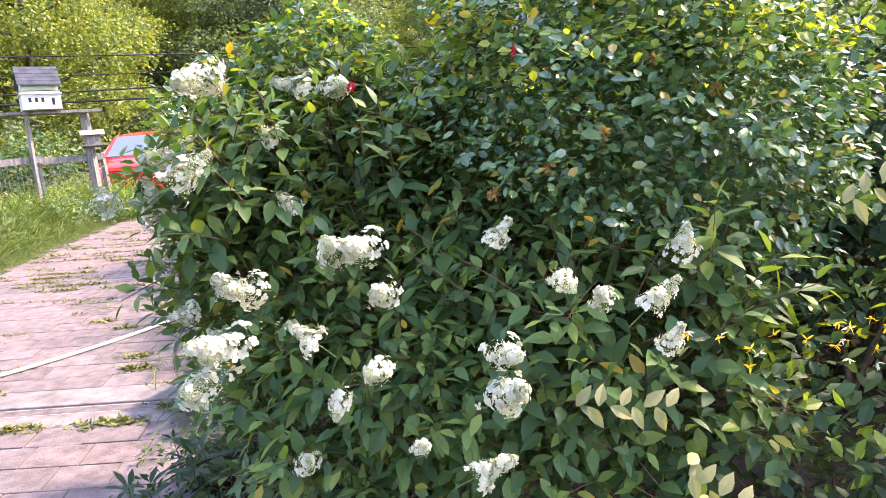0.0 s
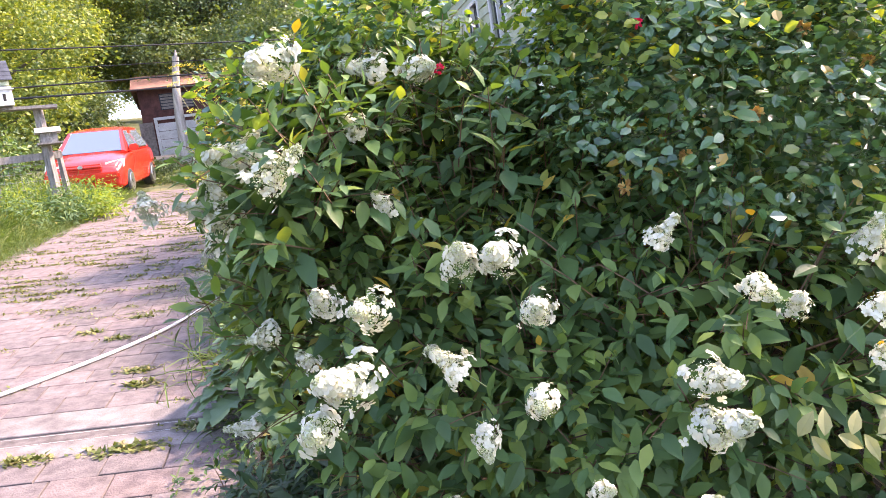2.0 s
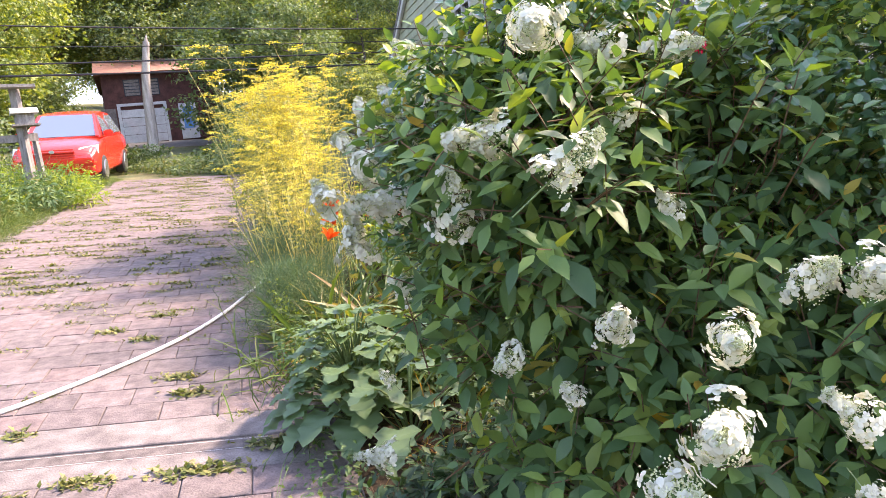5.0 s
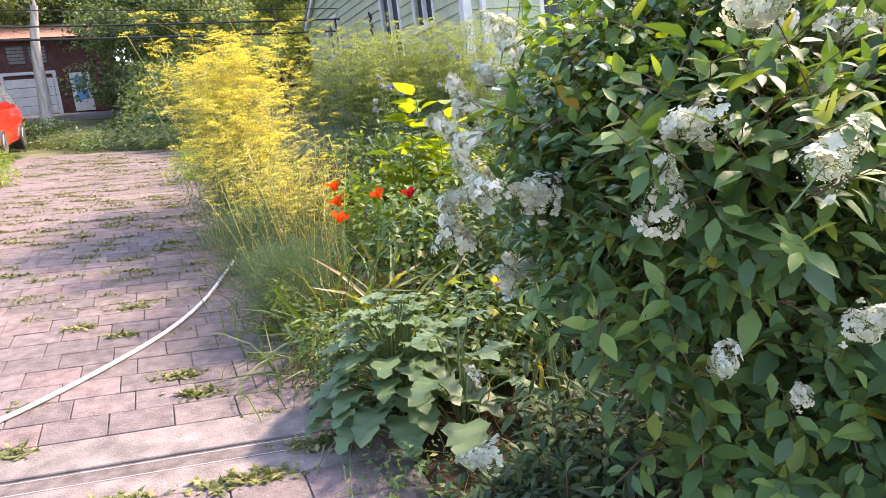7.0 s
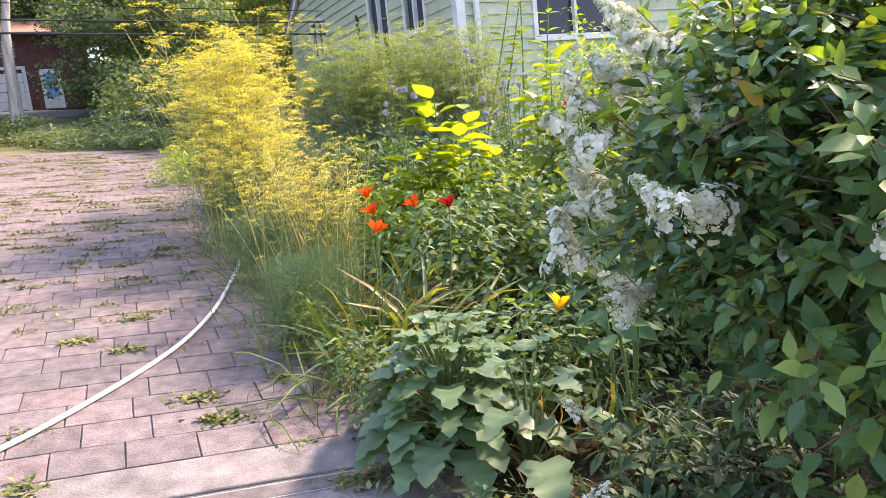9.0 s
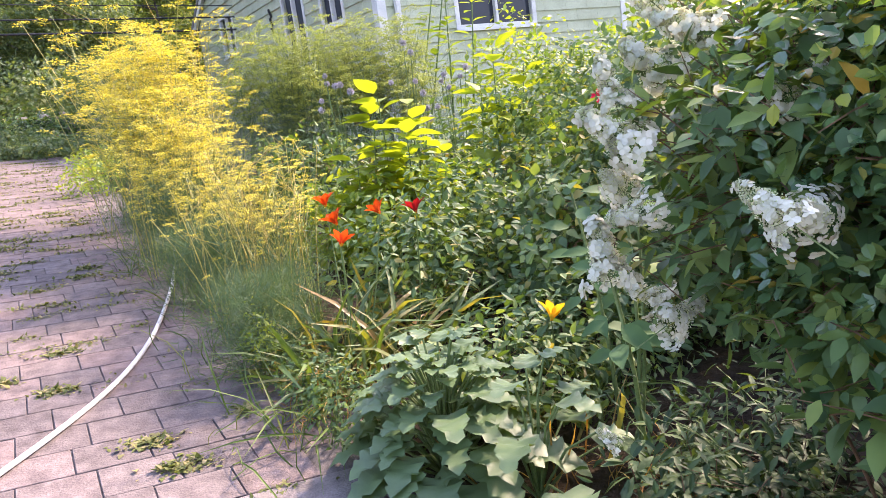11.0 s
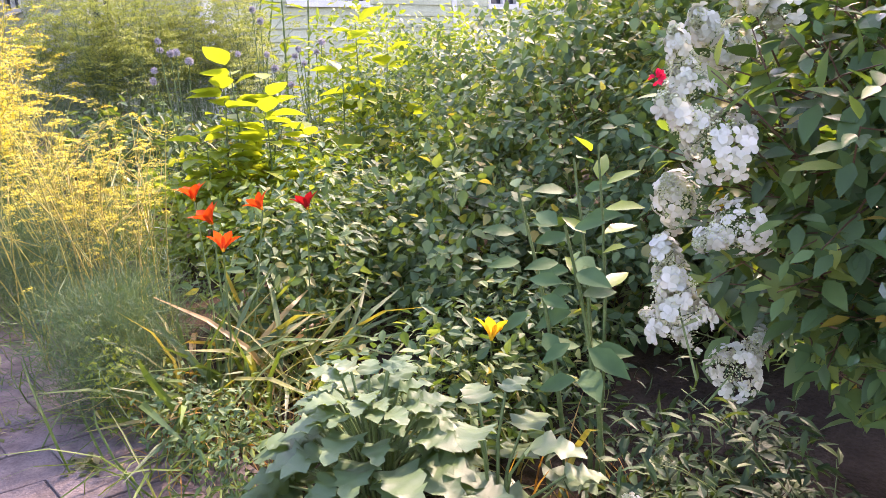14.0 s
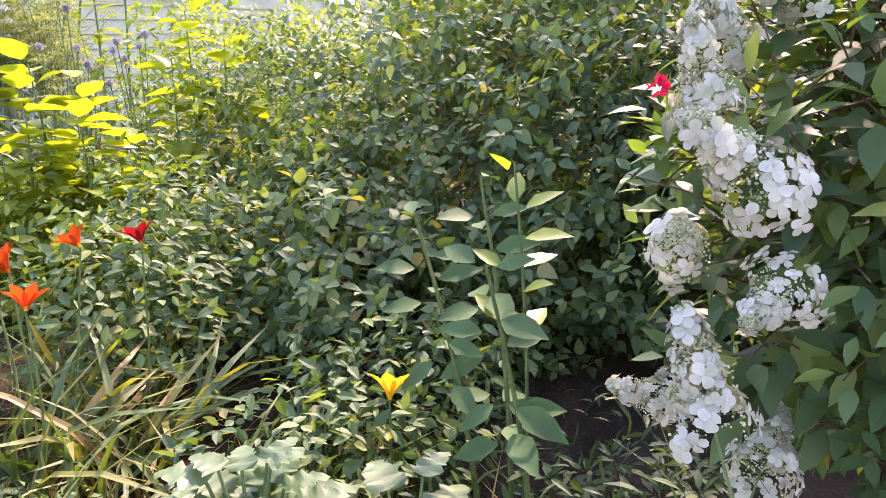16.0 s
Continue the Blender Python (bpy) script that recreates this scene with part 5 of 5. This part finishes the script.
# blue-grey base and some metal paint the sky's reflection into the glass
M_GLASS, nt, pb = shader("car_glass", 0.05, 0.0, 0.9)
pb.inputs["Base Color"].default_value = (0.14, 0.18, 0.21, 1)
pb.inputs["Metallic"].default_value = 0.2
M_TYRE = plain("tyre", (0.025, 0.025, 0.025), 0.85)
M_RIM = plain("alloy", (0.6, 0.6, 0.6), 0.3, 0.9)
M_LAMP, nt, pb = shader("headlight", 0.08, 0.0, 0.8)
pb.inputs["Base Color"].default_value = (0.8, 0.8, 0.78, 1)


def loft(rings):
    """A closed skin through rings of equal counts."""
    bm = bmesh.new()
    vs = [[bm.verts.new(p) for p in r] for r in rings]
    n = len(rings[0])
    for a, b in zip(vs, vs[1:]):
        for i in range(n):
            bm.faces.new((a[i - 1], a[i], b[i], b[i - 1]))
    bm.faces.new(vs[0]), bm.faces.new(vs[-1])
    bmesh.ops.recalc_face_normals(bm, faces=bm.faces)
    return bm


cx, cy = -10.5, 17.6
car = thing("car", (cx, cy, ground_z(cx, cy)), "bright red compact hatchback parked on the driveway", "car")
fwd = Vector((0.33, -0.944, 0))
nrm = Vector((0.08, -0.08, 1)).normalized()
fwd = (fwd - nrm * fwd.dot(nrm)).normalized()
car.matrix_world = Matrix.Translation(car.location) @ Matrix((fwd.cross(nrm), -fwd, nrm)).transposed().to_4x4()
# local: x across, -y to the front, z up; the origin under the nose
prof = [(0.0, 0.3, 0.62, 0.72), (0.06, 0.2, 0.72, 0.8), (0.35, 0.18, 0.84, 0.84), (0.95, 0.18, 0.97, 0.85), (1.5, 0.18, 1.02, 0.85), (3.0, 0.18, 1.02, 0.85), (3.7, 0.2, 1.0, 0.83), (3.85, 0.3, 0.95, 0.76)]
rings = []
for y, z0, z1, hw in prof:
    rings.append([(-hw * 0.9, y, z0), (-hw, y, z0 + 0.12), (-hw, y, z1 - 0.16), (-hw * 0.9, y, z1 - 0.02), (-hw * 0.5, y, z1 + 0.02), (hw * 0.5, y, z1 + 0.02), (hw * 0.9, y, z1 - 0.02), (hw, y, z1 - 0.16), (hw, y, z0 + 0.12), (hw * 0.9, y, z0)])
bm = loft(rings)
bmesh.ops.bevel(bm, geom=[e for e in bm.edges if e.calc_face_angle(0) > 0.25], offset=0.035, segments=3, affect="EDGES")
part("body", bm, M_PAINT, car, smooth=True)
rings = []
for y, z, hw in ((0.92, 0.96, 0.78), (1.65, 1.47, 0.6), (2.2, 1.53, 0.6), (3.2, 1.48, 0.58), (3.72, 1.0, 0.74)):
    rings.append([(-0.8 if z > 1.1 else -hw, y, 0.98), (-hw, y, z), (-hw * 0.5, y, z + 0.03), (hw * 0.5, y, z + 0.03), (hw, y, z), (0.8 if z > 1.1 else hw, y, 0.98)])
part("cabin", loft(rings), M_PAINT, car)


def pane(name, pts, mat, parent, label="", thick=0.012):
    """A thin plate over a polygon, standing just proud of it."""
    pts = [Vector(p) for p in pts]
    n = (pts[1] - pts[0]).cross(pts[2] - pts[0]).normalized()
    bm = bmesh.new()
    a, b = [bm.verts.new(p) for p in pts], [bm.verts.new(p + n * thick) for p in pts]
    bm.faces.new(a[::-1]), bm.faces.new(b)
    for k in range(len(pts)):
        bm.faces.new((a[k - 1], a[k], b[k], b[k - 1]))
    bmesh.ops.recalc_face_normals(bm, faces=bm.faces)
    return part(name, bm, mat, parent, label)


pane("windscreen", [(-0.7, 0.95, 1.0), (0.7, 0.95, 1.0), (0.55, 1.6, 1.46), (-0.55, 1.6, 1.46)], M_GLASS, car, "reflecting windscreen", 0.02)
for sx in (-1, 1):
    order = 1 if sx > 0 else -1
    for y0, y1, ya, yb in ((1.25, 2.1, 1.68, 2.12), (2.2, 3.3, 2.2, 3.08)):
        pane("side_window", [(sx * 0.79, y0, 1.02), (sx * 0.79, y1, 1.02), (sx * 0.605, yb, 1.44), (sx * 0.605, ya, 1.44)][::order], M_GLASS, car, "dark side window", 0.02)
    pane("headlight", [(sx * 0.83, 0.3, 0.66), (sx * 0.83, 0.42, 0.83), (sx * 0.5, 0.14, 0.79), (sx * 0.45, 0.03, 0.64)][::-order], M_LAMP, car, "clear headlight", 0.075)
    bm = bmesh.new()
    box(bm, sx * 0.9 - 0.1, sx * 0.9 + 0.1, 1.2, 1.3, 0.98, 1.12, 0.03)
    part("wing_mirror", bm, M_PAINT, car)
    for y in (0.68, 3.12):
        w = part("wheel", loft([[(sx * x, y + r * math.cos(a), 0.3 + r * math.sin(a)) for a in np.arange(20) * math.pi / 10] for x, r in ((0.64, 0.27), (0.68, 0.3), (0.84, 0.3), (0.87, 0.27))]), M_TYRE, car)
        part("rim", loft([[(sx * x, y + r * math.cos(a), 0.3 + r * math.sin(a)) for a in np.arange(20) * math.pi / 10] for x, r in ((0.85, 0.21), (0.885, 0.2), (0.87, 0.06))]), M_RIM, w, "silver rim")
for k in range(4):
    bm = bmesh.new()
    box(bm, -0.42, 0.42, -0.02, 0.06, 0.6 + k * 0.05, 0.625 + k * 0.05)
    part("grille_bar", bm, M_PAINT, car)
bm = bmesh.new()
box(bm, -0.45, 0.45, 0.01, 0.1, 0.32, 0.46)
part("air_intake", bm, M_DARK, car, "dark lower air intake")
bm = bmesh.new()
box(bm, -0.78, 0.78, -0.06, 0.25, 0.42, 0.58, 0.04)
part("bumper", bm, M_PAINT, car)
for x0, x1, y0, y1, z0, z1 in ((-0.72, -0.66, 0.93, 0.97, 0.99, 1.03), (0.66, 0.72, 0.93, 0.97, 0.99, 1.03)):
    bm = bmesh.new()
    beam(bm, (x0, y0, z0), (x0 * 0.8, 1.62, 1.47), 0.05, 0.06)
    part("pillar", bm, M_PAINT, car)
bm = bmesh.new()
box(bm, -0.05, 0.05, -0.05, 0.0, 0.7, 0.77, 0.015)
part("emblem", bm, M_RIM, car, "plain silver badge")


# ---- the green house ----
M_SIDING = surface("pale_green_siding", (0.3, 0.33, 0.22), (0.4, 0.43, 0.3), 2.0, 0.75, 0.3, 40)
M_PANE, nt, pb = shader("window_glass", 0.06, 0.0, 0.12)
pb.inputs["Base Color"].default_value = (0.03, 0.035, 0.045, 1)
M_ROOF = surface("asphalt_shingle_roof", (0.1, 0.1, 0.1), (0.24, 0.23, 0.22), 4, 0.9, 0.5)
corner = Vector((-0.4, 17.9, 0))
corner.z = ground_z(corner.x, corner.y) - 0.3
house = thing("house", corner, "pale green shingled house with white trim", "house", turn=math.atan2(0.35, 0.937))
# local: x along the wall that faces the bed, y along the gable wall, the corner at the origin
LX, LY, HT, PITCH = 11.0, 12.6, 4.6, 0.5


def wall_cut(name, length, holes, axis, parent, material, h=HT, t=0.18):
    """A wall with openings right through it, as blocks round the holes (a0, a1, z0, z1)."""
    bm = bmesh.new()
    cuts = sorted({0.0, length, *[q for hle in holes for q in hle[:2]]})
    for a0, a1 in zip(cuts, cuts[1:]):
        m = (a0 + a1) / 2
        zs = [0.0]
        for hle in sorted(holes, key=lambda q: q[2]):
            if hle[0] < m < hle[1]:
                zs += [hle[2], hle[3]]
        zs.append(h)
        for z0, z1 in zip(zs[::2], zs[1::2]):
            if z1 > z0:
                if axis == "x":
                    box(bm, a0, a1, 0.0, t, z0, z1)
                else:
                    box(bm, 0.0, t, a0, a1, z0, z1)
    return part(name, bm, material, parent)


WX = [(1.75, 3.6, 2.4, 3.9), (7.6, 8.6, 2.4, 3.9)]
WY = [(1.5, 2.5, 2.9, 4.4), (3.55, 4.73, 2.3, 4.45), (8.85, 10.0, 3.3, 4.3)]
wall_cut("front_wall", LX, WX, "x", house, M_SIDING)
gw = wall_cut("gable_wall", LY, WY, "y", house, M_SIDING)
bm = bmesh.new()
box(bm, 0.0, LX, LY - 0.2, LY, 0, HT)
box(bm, LX - 0.2, LX, 0.2, LY - 0.2, 0, HT)
part("rear_wall", bm, M_SIDING, house)
# courses of siding shingles, each lapping the one below
EXPO = 0.235
bm = bmesh.new()
g = [[bm.verts.new((x, y, z)) for y, z in ((0, HT), (LY, HT), (LY / 2, HT + PITCH * LY / 2))] for x in (0.0, 0.18)]
bm.faces.new(g[0]), bm.faces.new(g[1][::-1])
for k in range(3):
    bm.faces.new((g[0][k - 1], g[0][k], g[1][k], g[1][k - 1]))
bmesh.ops.recalc_face_normals(bm, faces=bm.faces)
part("gable", bm, M_SIDING, house)
for k in range(int((HT + PITCH * LY / 2) / EXPO)):
    z0 = k * EXPO
    trim_in = max(0.0, (z0 + EXPO - HT) / PITCH)
    for axis, length, holes in (("x", LX, WX), ("y", LY, WY)):
        if trim_in > 0 and axis == "x" or trim_in * 2 + 0.8 > LY:
            continue
        bm = bmesh.new()
        a = -0.02 + (0.3 if k % 2 else 0.0)
        edges = [0.12 + trim_in] + [q for q in np.arange(a + 0.61, length, 0.61) if trim_in + 0.2 < q < length - trim_in - 0.05] + [length - trim_in]
        for a0, a1 in zip(edges, edges[1:]):
            spans = [(a0 + 0.002, a1 - 0.002)]
            for h0, h1, hz0, hz1 in holes:
                if hz0 - 0.1 < z0 + EXPO * 0.5 < hz1 + 0.1:
                    nxt = []
                    for p, q in spans:
                        if q <= h0 - 0.1 or p >= h1 + 0.1:
                            nxt.append((p, q))
                        else:
                            nxt += [(p, h0 - 0.1)] if p < h0 - 0.1 else []
                            nxt += [(h1 + 0.1, q)] if q > h1 + 0.1 else []
                    spans = nxt
            for p, q in spans:
                o = 0.036 + 0.006 * rng.random()
                pts = [(-o, z0 - 0.004 * rng.random()), (-0.004, z0), (-0.004, z0 + EXPO + 0.01), (-0.01, z0 + EXPO + 0.01)]
                lo = [bm.verts.new((p, s_, z) if axis == "x" else (s_, p, z)) for s_, z in pts]
                hi = [bm.verts.new((q, s_, z) if axis == "x" else (s_, q, z)) for s_, z in pts]
                bm.faces.new(lo), bm.faces.new(hi)
                for i in range(4):
                    bm.faces.new((lo[i - 1], lo[i], hi[i], hi[i - 1]))
        bmesh.ops.recalc_face_normals(bm, faces=bm.faces)
        tagged(part("siding_course", bm, M_SIDING, house), kind="stuff")
bm = bmesh.new()
box(bm, -0.06, 0.12, -0.06, -0.026, 0, HT)
box(bm, -0.06, -0.026, -0.026, 0.14, 0, HT)
part("corner_board", bm, M_TRIM, house, "white corner board")
bm = bmesh.new()
box(bm, 0.3, 0.42, -0.11, -0.03, 0, HT, 0.02)
part("downpipe", bm, M_TRIM, house, "white downpipe")
bm = bmesh.new()
box(bm, 6.2, 6.35, -0.05, -0.026, 0, HT)
part("trim_board", bm, M_TRIM, house)
for axis, holes in (("x", WX), ("y", WY)):
    for h0, h1, z0, z1 in holes:
        w = new("window")
        w.parent = house

        def slab_at(a0, a1, d0, d1, za, zb, bm):
            return box(bm, a0, a1, d0, d1, za, zb) if axis == "x" else box(bm, d0, d1, a0, a1, za, zb)
        bm = bmesh.new()
        for a0, a1, za, zb in ((h0 - 0.1, h0, z0 - 0.1, z1 + 0.1), (h1, h1 + 0.1, z0 - 0.1, z1 + 0.1), (h0, h1, z1, z1 + 0.1), (h0, h1, z0 - 0.1, z0), ((h0 + h1) / 2 - 0.03, (h0 + h1) / 2 + 0.03, z0, z1)):
            slab_at(a0, a1, -0.045, 0.05, za, zb, bm)
        part("window_frame", bm, M_TRIM, w, "white window frame")
        bm = bmesh.new()
        slab_at(h0, h1, 0.06, 0.075, z0, z1, bm)
        part("pane", bm, M_PANE, w, "dark glass")
        bm = bmesh.new()
        slab_at(h0 - 0.13, h1 + 0.13, -0.09, -0.046, z0 - 0.13, z0 - 0.09, bm)
        part("window_sill", bm, M_TRIM, w)
bm = bmesh.new()
vs = [bm.verts.new(p) for p in ((x, y, z + t) for t in (0.02, 0.16) for x in (-0.16, LX + 0.3) for y, z in ((-0.3, HT - 0.3 * PITCH), (LY / 2, HT + PITCH * LY / 2), (LY + 0.3, HT - 0.3 * PITCH)))]
for q in ((0, 1, 4, 3), (1, 2, 5, 4), (6, 9, 10, 7), (7, 10, 11, 8), (0, 3, 9, 6), (2, 8, 11, 5), (0, 6, 7, 1), (1, 7, 8, 2), (3, 4, 10, 9), (4, 5, 11, 10)):
    bm.faces.new([vs[i] for i in q])
bmesh.ops.recalc_face_normals(bm, faces=bm.faces)
part("roof", bm, M_ROOF, house)
bm = bmesh.new()
beam(bm, (-0.1, LY + 0.2, HT - 0.19), (-0.1, LY / 2, HT + PITCH * LY / 2 - 0.09), 0.16, 0.09)
part("rake_board", bm, M_TRIM, house, "white rake board under the roof's edge")
bm = bmesh.new()
bmesh.ops.create_uvsphere(bm, u_segments=12, v_segments=8, radius=0.13, matrix=pose(4.9, -0.12, 3.15) @ Matrix.Diagonal((1, 0.6, 1, 1)))
part("wall_lamp", bm, M_SIDING, house, "round green wall fitting", True)
bm = bmesh.new()
for k in range(9):
    box(bm, -0.07, -0.045, 5.5 + 0.05 * (k % 3), 5.58 + 0.05 * (k % 3), 3.2 + k * 0.07, 3.28 + k * 0.07)
part("wall_ornament", bm, M_DARK, house, "dark metal wall ornament")


# ---- across the road ----
M_BROWN = surface("dark_red_shingles", (0.055, 0.02, 0.016), (0.13, 0.05, 0.04), 3, 0.85, 0.4, 14)
M_TILE = surface("faded_red_roof", (0.28, 0.13, 0.09), (0.42, 0.22, 0.16), 4, 0.85, 0.4)
# the blue reflected in the door's panes, painted as base colour
M_BLUE = plain("blue_reflection_glass", (0.12, 0.3, 0.55), 0.2)
g0 = Vector((-20.95, 39.9, 0))
g0.z = ground_z(g0.x, g0.y) - 0.1
red = thing("garage_house", g0, "dark red shingled house with a white garage door", "house", turn=math.atan2(0.98, 1.81))
bm = bmesh.new()
box(bm, -0.7, 5.2, 0.0, 7.0, 0.0, 3.75)
part("wall", bm, M_BROWN, red)
bm = bmesh.new()
vs = [bm.verts.new(p) for p in ((-1.0, -0.6, 3.65), (5.6, -0.6, 3.65), (5.6, 7.6, 3.65), (-1.0, 7.6, 3.65), (-1.0, 3.5, 5.0), (5.6, 3.5, 5.0))]
for q in ((3, 2, 1, 0), (0, 1, 5, 4), (2, 3, 4, 5), (0, 4, 3), (1, 2, 5)):
    bm.faces.new([vs[i] for i in q])
bmesh.ops.recalc_face_normals(bm, faces=bm.faces)
part("roof", bm, M_TILE, red, "faded reddish roof")
bm = bmesh.new()
box(bm, -0.9, -0.2, -0.06, -0.003, 0.0, 1.9)
part("pale_panel", bm, M_CONC, red)
gd = new("garage_door")
gd.parent = red
for k in range(4):
    bm = bmesh.new()
    box(bm, 0.05, 2.15, -0.08, -0.02, 0.05 + k * 0.44, 0.47 + k * 0.44, 0.015)
    part("panel", bm, M_TRIM, gd)
bm = bmesh.new()
box(bm, -0.12, 0.04, -0.1, -0.004, 0.0, 1.98)
box(bm, 2.16, 2.32, -0.1, -0.004, 0.0, 1.98)
box(bm, -0.12, 2.32, -0.1, -0.004, 1.98, 2.12)
part("door_frame", bm, M_TRIM, gd)
sd = new("side_door")
sd.parent = red
bm = bmesh.new()
box(bm, 2.9, 3.8, -0.1, -0.004, 0.05, 1.95, 0.01)
part("leaf", bm, M_TRIM, sd, "white door")
for z0, z1 in ((0.6, 1.1), (1.17, 1.75)):
    bm = bmesh.new()
    box(bm, 3.08, 3.62, -0.12, -0.102, z0, z1)
    part("pane", bm, M_BLUE, sd, "pane coloured as a blue reflection")
for x0 in (0.35, 1.3):
    w = new("window")
    w.parent = red
    bm = bmesh.new()
    box(bm, x0, x0 + 0.8, -0.04, -0.003, 2.5, 3.35)
    part("pane", bm, M_PANE, w)
    for k in range(5):
        bm = bmesh.new()
        box(bm, x0 + 0.05, x0 + 0.75, -0.06, -0.042, 2.53 + k * 0.165, 2.65 + k * 0.165)
        part("blind_slat", bm, M_CONC, w, "pale blind slat")

bm = bmesh.new()
pts = [(-24, 38.2), (-14, 43.4), (-12.5, 40), (-13.5, 34), (-17.5, 33), (-22.5, 36)]
bm.faces.new([bm.verts.new((x, y, ground_z(x, y) - 0.01)) for x, y in pts])
lot = new("asphalt_forecourt", solid("asphalt_forecourt", bm, M_ASPHALT))
tagged(lot, "grey asphalt forecourt before the garage", "pavement", kind="structure")
M_POLE = surface("bleached_pole_wood", (0.2, 0.17, 0.14), (0.55, 0.5, 0.45), 1.5, 0.85, 0.6, 20, stretch=(5, 5, 0.6))
pb0 = Vector((-14.55, 30.0, ground_z(-14.55, 30.0) - 0.3))
pole = thing("utility_pole", pb0, "bleached wooden utility pole with a broken top", "pole")
s = np.linspace(0, 1, 9)[:, None]
v, f = tubes([np.concatenate([0.5 * s ** 1.3 + 0.05 * np.sin(s * 7), -0.2 * s, 4.35 * s], 1)], [(0.24, 0.12)], 9)
part("shaft", tri_mesh("shaft", v, f, [M_POLE], smooth=True), None, pole)
v, f = tubes([np.array([(0.5, -0.2, 4.1), (0.55, -0.22, 4.4), (0.57, -0.2, 4.6)])], [(0.1, 0.02)], 6)
part("splinter", tri_mesh("splinter", v, f, [M_POLE]), None, pole)

for k, (za, zb, sag, r) in enumerate(((8.75, 7.45, 0.25, 0.02), (7.1, 6.9, 0.2, 0.022), (6.85, 6.5, 0.3, 0.028), (7.9, 7.3, 0.3, 0.012))):
    a, b = np.array((-27.0, 22.6, za + 0.2)), np.array((9.0, 41.0, zb - 0.2))
    a, b = (np.array((-0.95, 3.53, 1.76)) + (q - np.array((-0.95, 3.53, 1.76))) * 0.73 for q in (a, b))
    s = np.linspace(0, 1, 30)[:, None]
    ln = a + s * (b - a) - 4 * sag * s * (1 - s) * [0, 0, 1]
    v, f = tubes([ln], [(r, r)], 5)
    wire = new("power_line", tri_mesh("power_line", v, f, [M_TYRE], smooth=True))
    tagged(wire, "black overhead power line along the road", "cable", "power lines")


def rock_mesh(seed):
    bm = bmesh.new()
    bmesh.ops.create_icosphere(bm, subdivisions=2, radius=1)
    for vert in bm.verts:
        vert.co *= 1 + 0.35 * noise.noise(vert.co * 1.3 + Vector((seed * 9, 0, 0)))
    return solid("stone", bm, M_STONE)


rocks = [rock_mesh(k) for k in range(4)]
rockwall = thing("dry_stone_wall", (0, 0, 0), "low dry wall of rounded field stones", "wall")
for k in range(60):
    q = rng.random()
    x, y = -9.0 + 2.4 * q, 24.4 + 0.8 * q
    lay = int(rng.integers(0, 3))
    o = new("stone", rocks[k % 4])
    o.parent = rockwall
    sc = 0.12 + 0.09 * rng.random()
    o.matrix_local = Matrix.LocRotScale((x + 0.1 * rng.normal(), y + 0.08 * rng.normal(), ground_z(x, y) + 0.08 + lay * 0.17), Euler((rng.random() * 3, rng.random() * 3, rng.random() * 3)), (sc * 1.3, sc, sc * 0.75))

# shrubs and trees between the driveway's head and the houses
for k, (x, y, h, w, mat, n, size, lab) in enumerate([
        (-8.0, 19.9, 0.2, 0.9, M_TREE_B, 2600, 0.1, "low green groundcover beyond the driveway's head"), (-9.3, 20.6, 0.2, 1.0, M_TREE_B, 2600, 0.1, "low green groundcover beyond the driveway's head"), (-6.6, 19.6, 0.22, 0.8, M_TREE_B, 2600, 0.1, "low green groundcover beyond the driveway's head"),
        (-10.8, 21.6, 0.18, 1.0, M_TREE_B, 2600, 0.1, "low green groundcover beyond the driveway's head"), (-11.6, 30.8, 1.3, 1.0, M_TREE_B, 3000, 0.16, "leafy bushes beside the garage"), (-12.0, 22.8, 0.22, 1.2, M_HEDGE, 2600, 0.12, "low dark green groundcover across the road"), (-9.5, 23.2, 0.28, 1.3, M_HEDGE, 2600, 0.12, "low dark green groundcover across the road"),
        (-14.0, 24.5, 0.25, 1.2, M_HEDGE, 2600, 0.12, "low dark green groundcover across the road"), (-7.2, 24.0, 0.5, 1.0, M_BRAMBLE, 2200, 0.12, "green weedy bank across the road"),
        (-8.9, 25.8, 1.0, 1.4, M_TREE_B, 3500, 0.16, "dark bush at the wood's edge"), (-8.2, 27.0, 1.2, 1.6, M_TREE_B, 3500, 0.16, "dark bush at the wood's edge"),
        (-14.2, 17.5, 0.9, 1.2, M_BRAMBLE, 3000, 0.16, "leafy bushes behind the fence"), (-15.5, 15.2, 0.9, 1.4, M_BRAMBLE, 3000, 0.16, "leafy bushes behind the fence"), (-14.0, 13.0, 0.8, 1.2, M_LIGHT, 2600, 0.15, "leafy bushes behind the fence"),
        (-22.8, 36.2, 1.8, 1.6, M_TREE_B, 3500, 0.2, "dark bush at the wood's edge"), (-25.0, 34.5, 1.8, 1.6, M_TREE_B, 3500, 0.2, "dark bush at the wood's edge"),
        (-16.5, 20.5, 1.2, 1.6, M_TREE_B, 3000, 0.18, "dark bushes behind the parked car")]):
    g = ground_z(x, y)
    t = thing("roadside_bush", (x, y, g), lab, "shrub", "bushes by the road")
    blobs = [((rng.normal() * w * 0.6, rng.normal() * w * 0.5, h * (0.7 + 0.4 * rng.random())), (w * 0.8, w * 0.7, h)) for _ in range(4)]
    v, f = leaf_cloud(blobs, n, SMALL, size, thick=0.6, lift=0.5, floor_z=None)
    v[:, 2] = np.maximum(v[:, 2], -0.05)
    part("foliage", tri_mesh("foliage", v, f, [mat]), None, t)
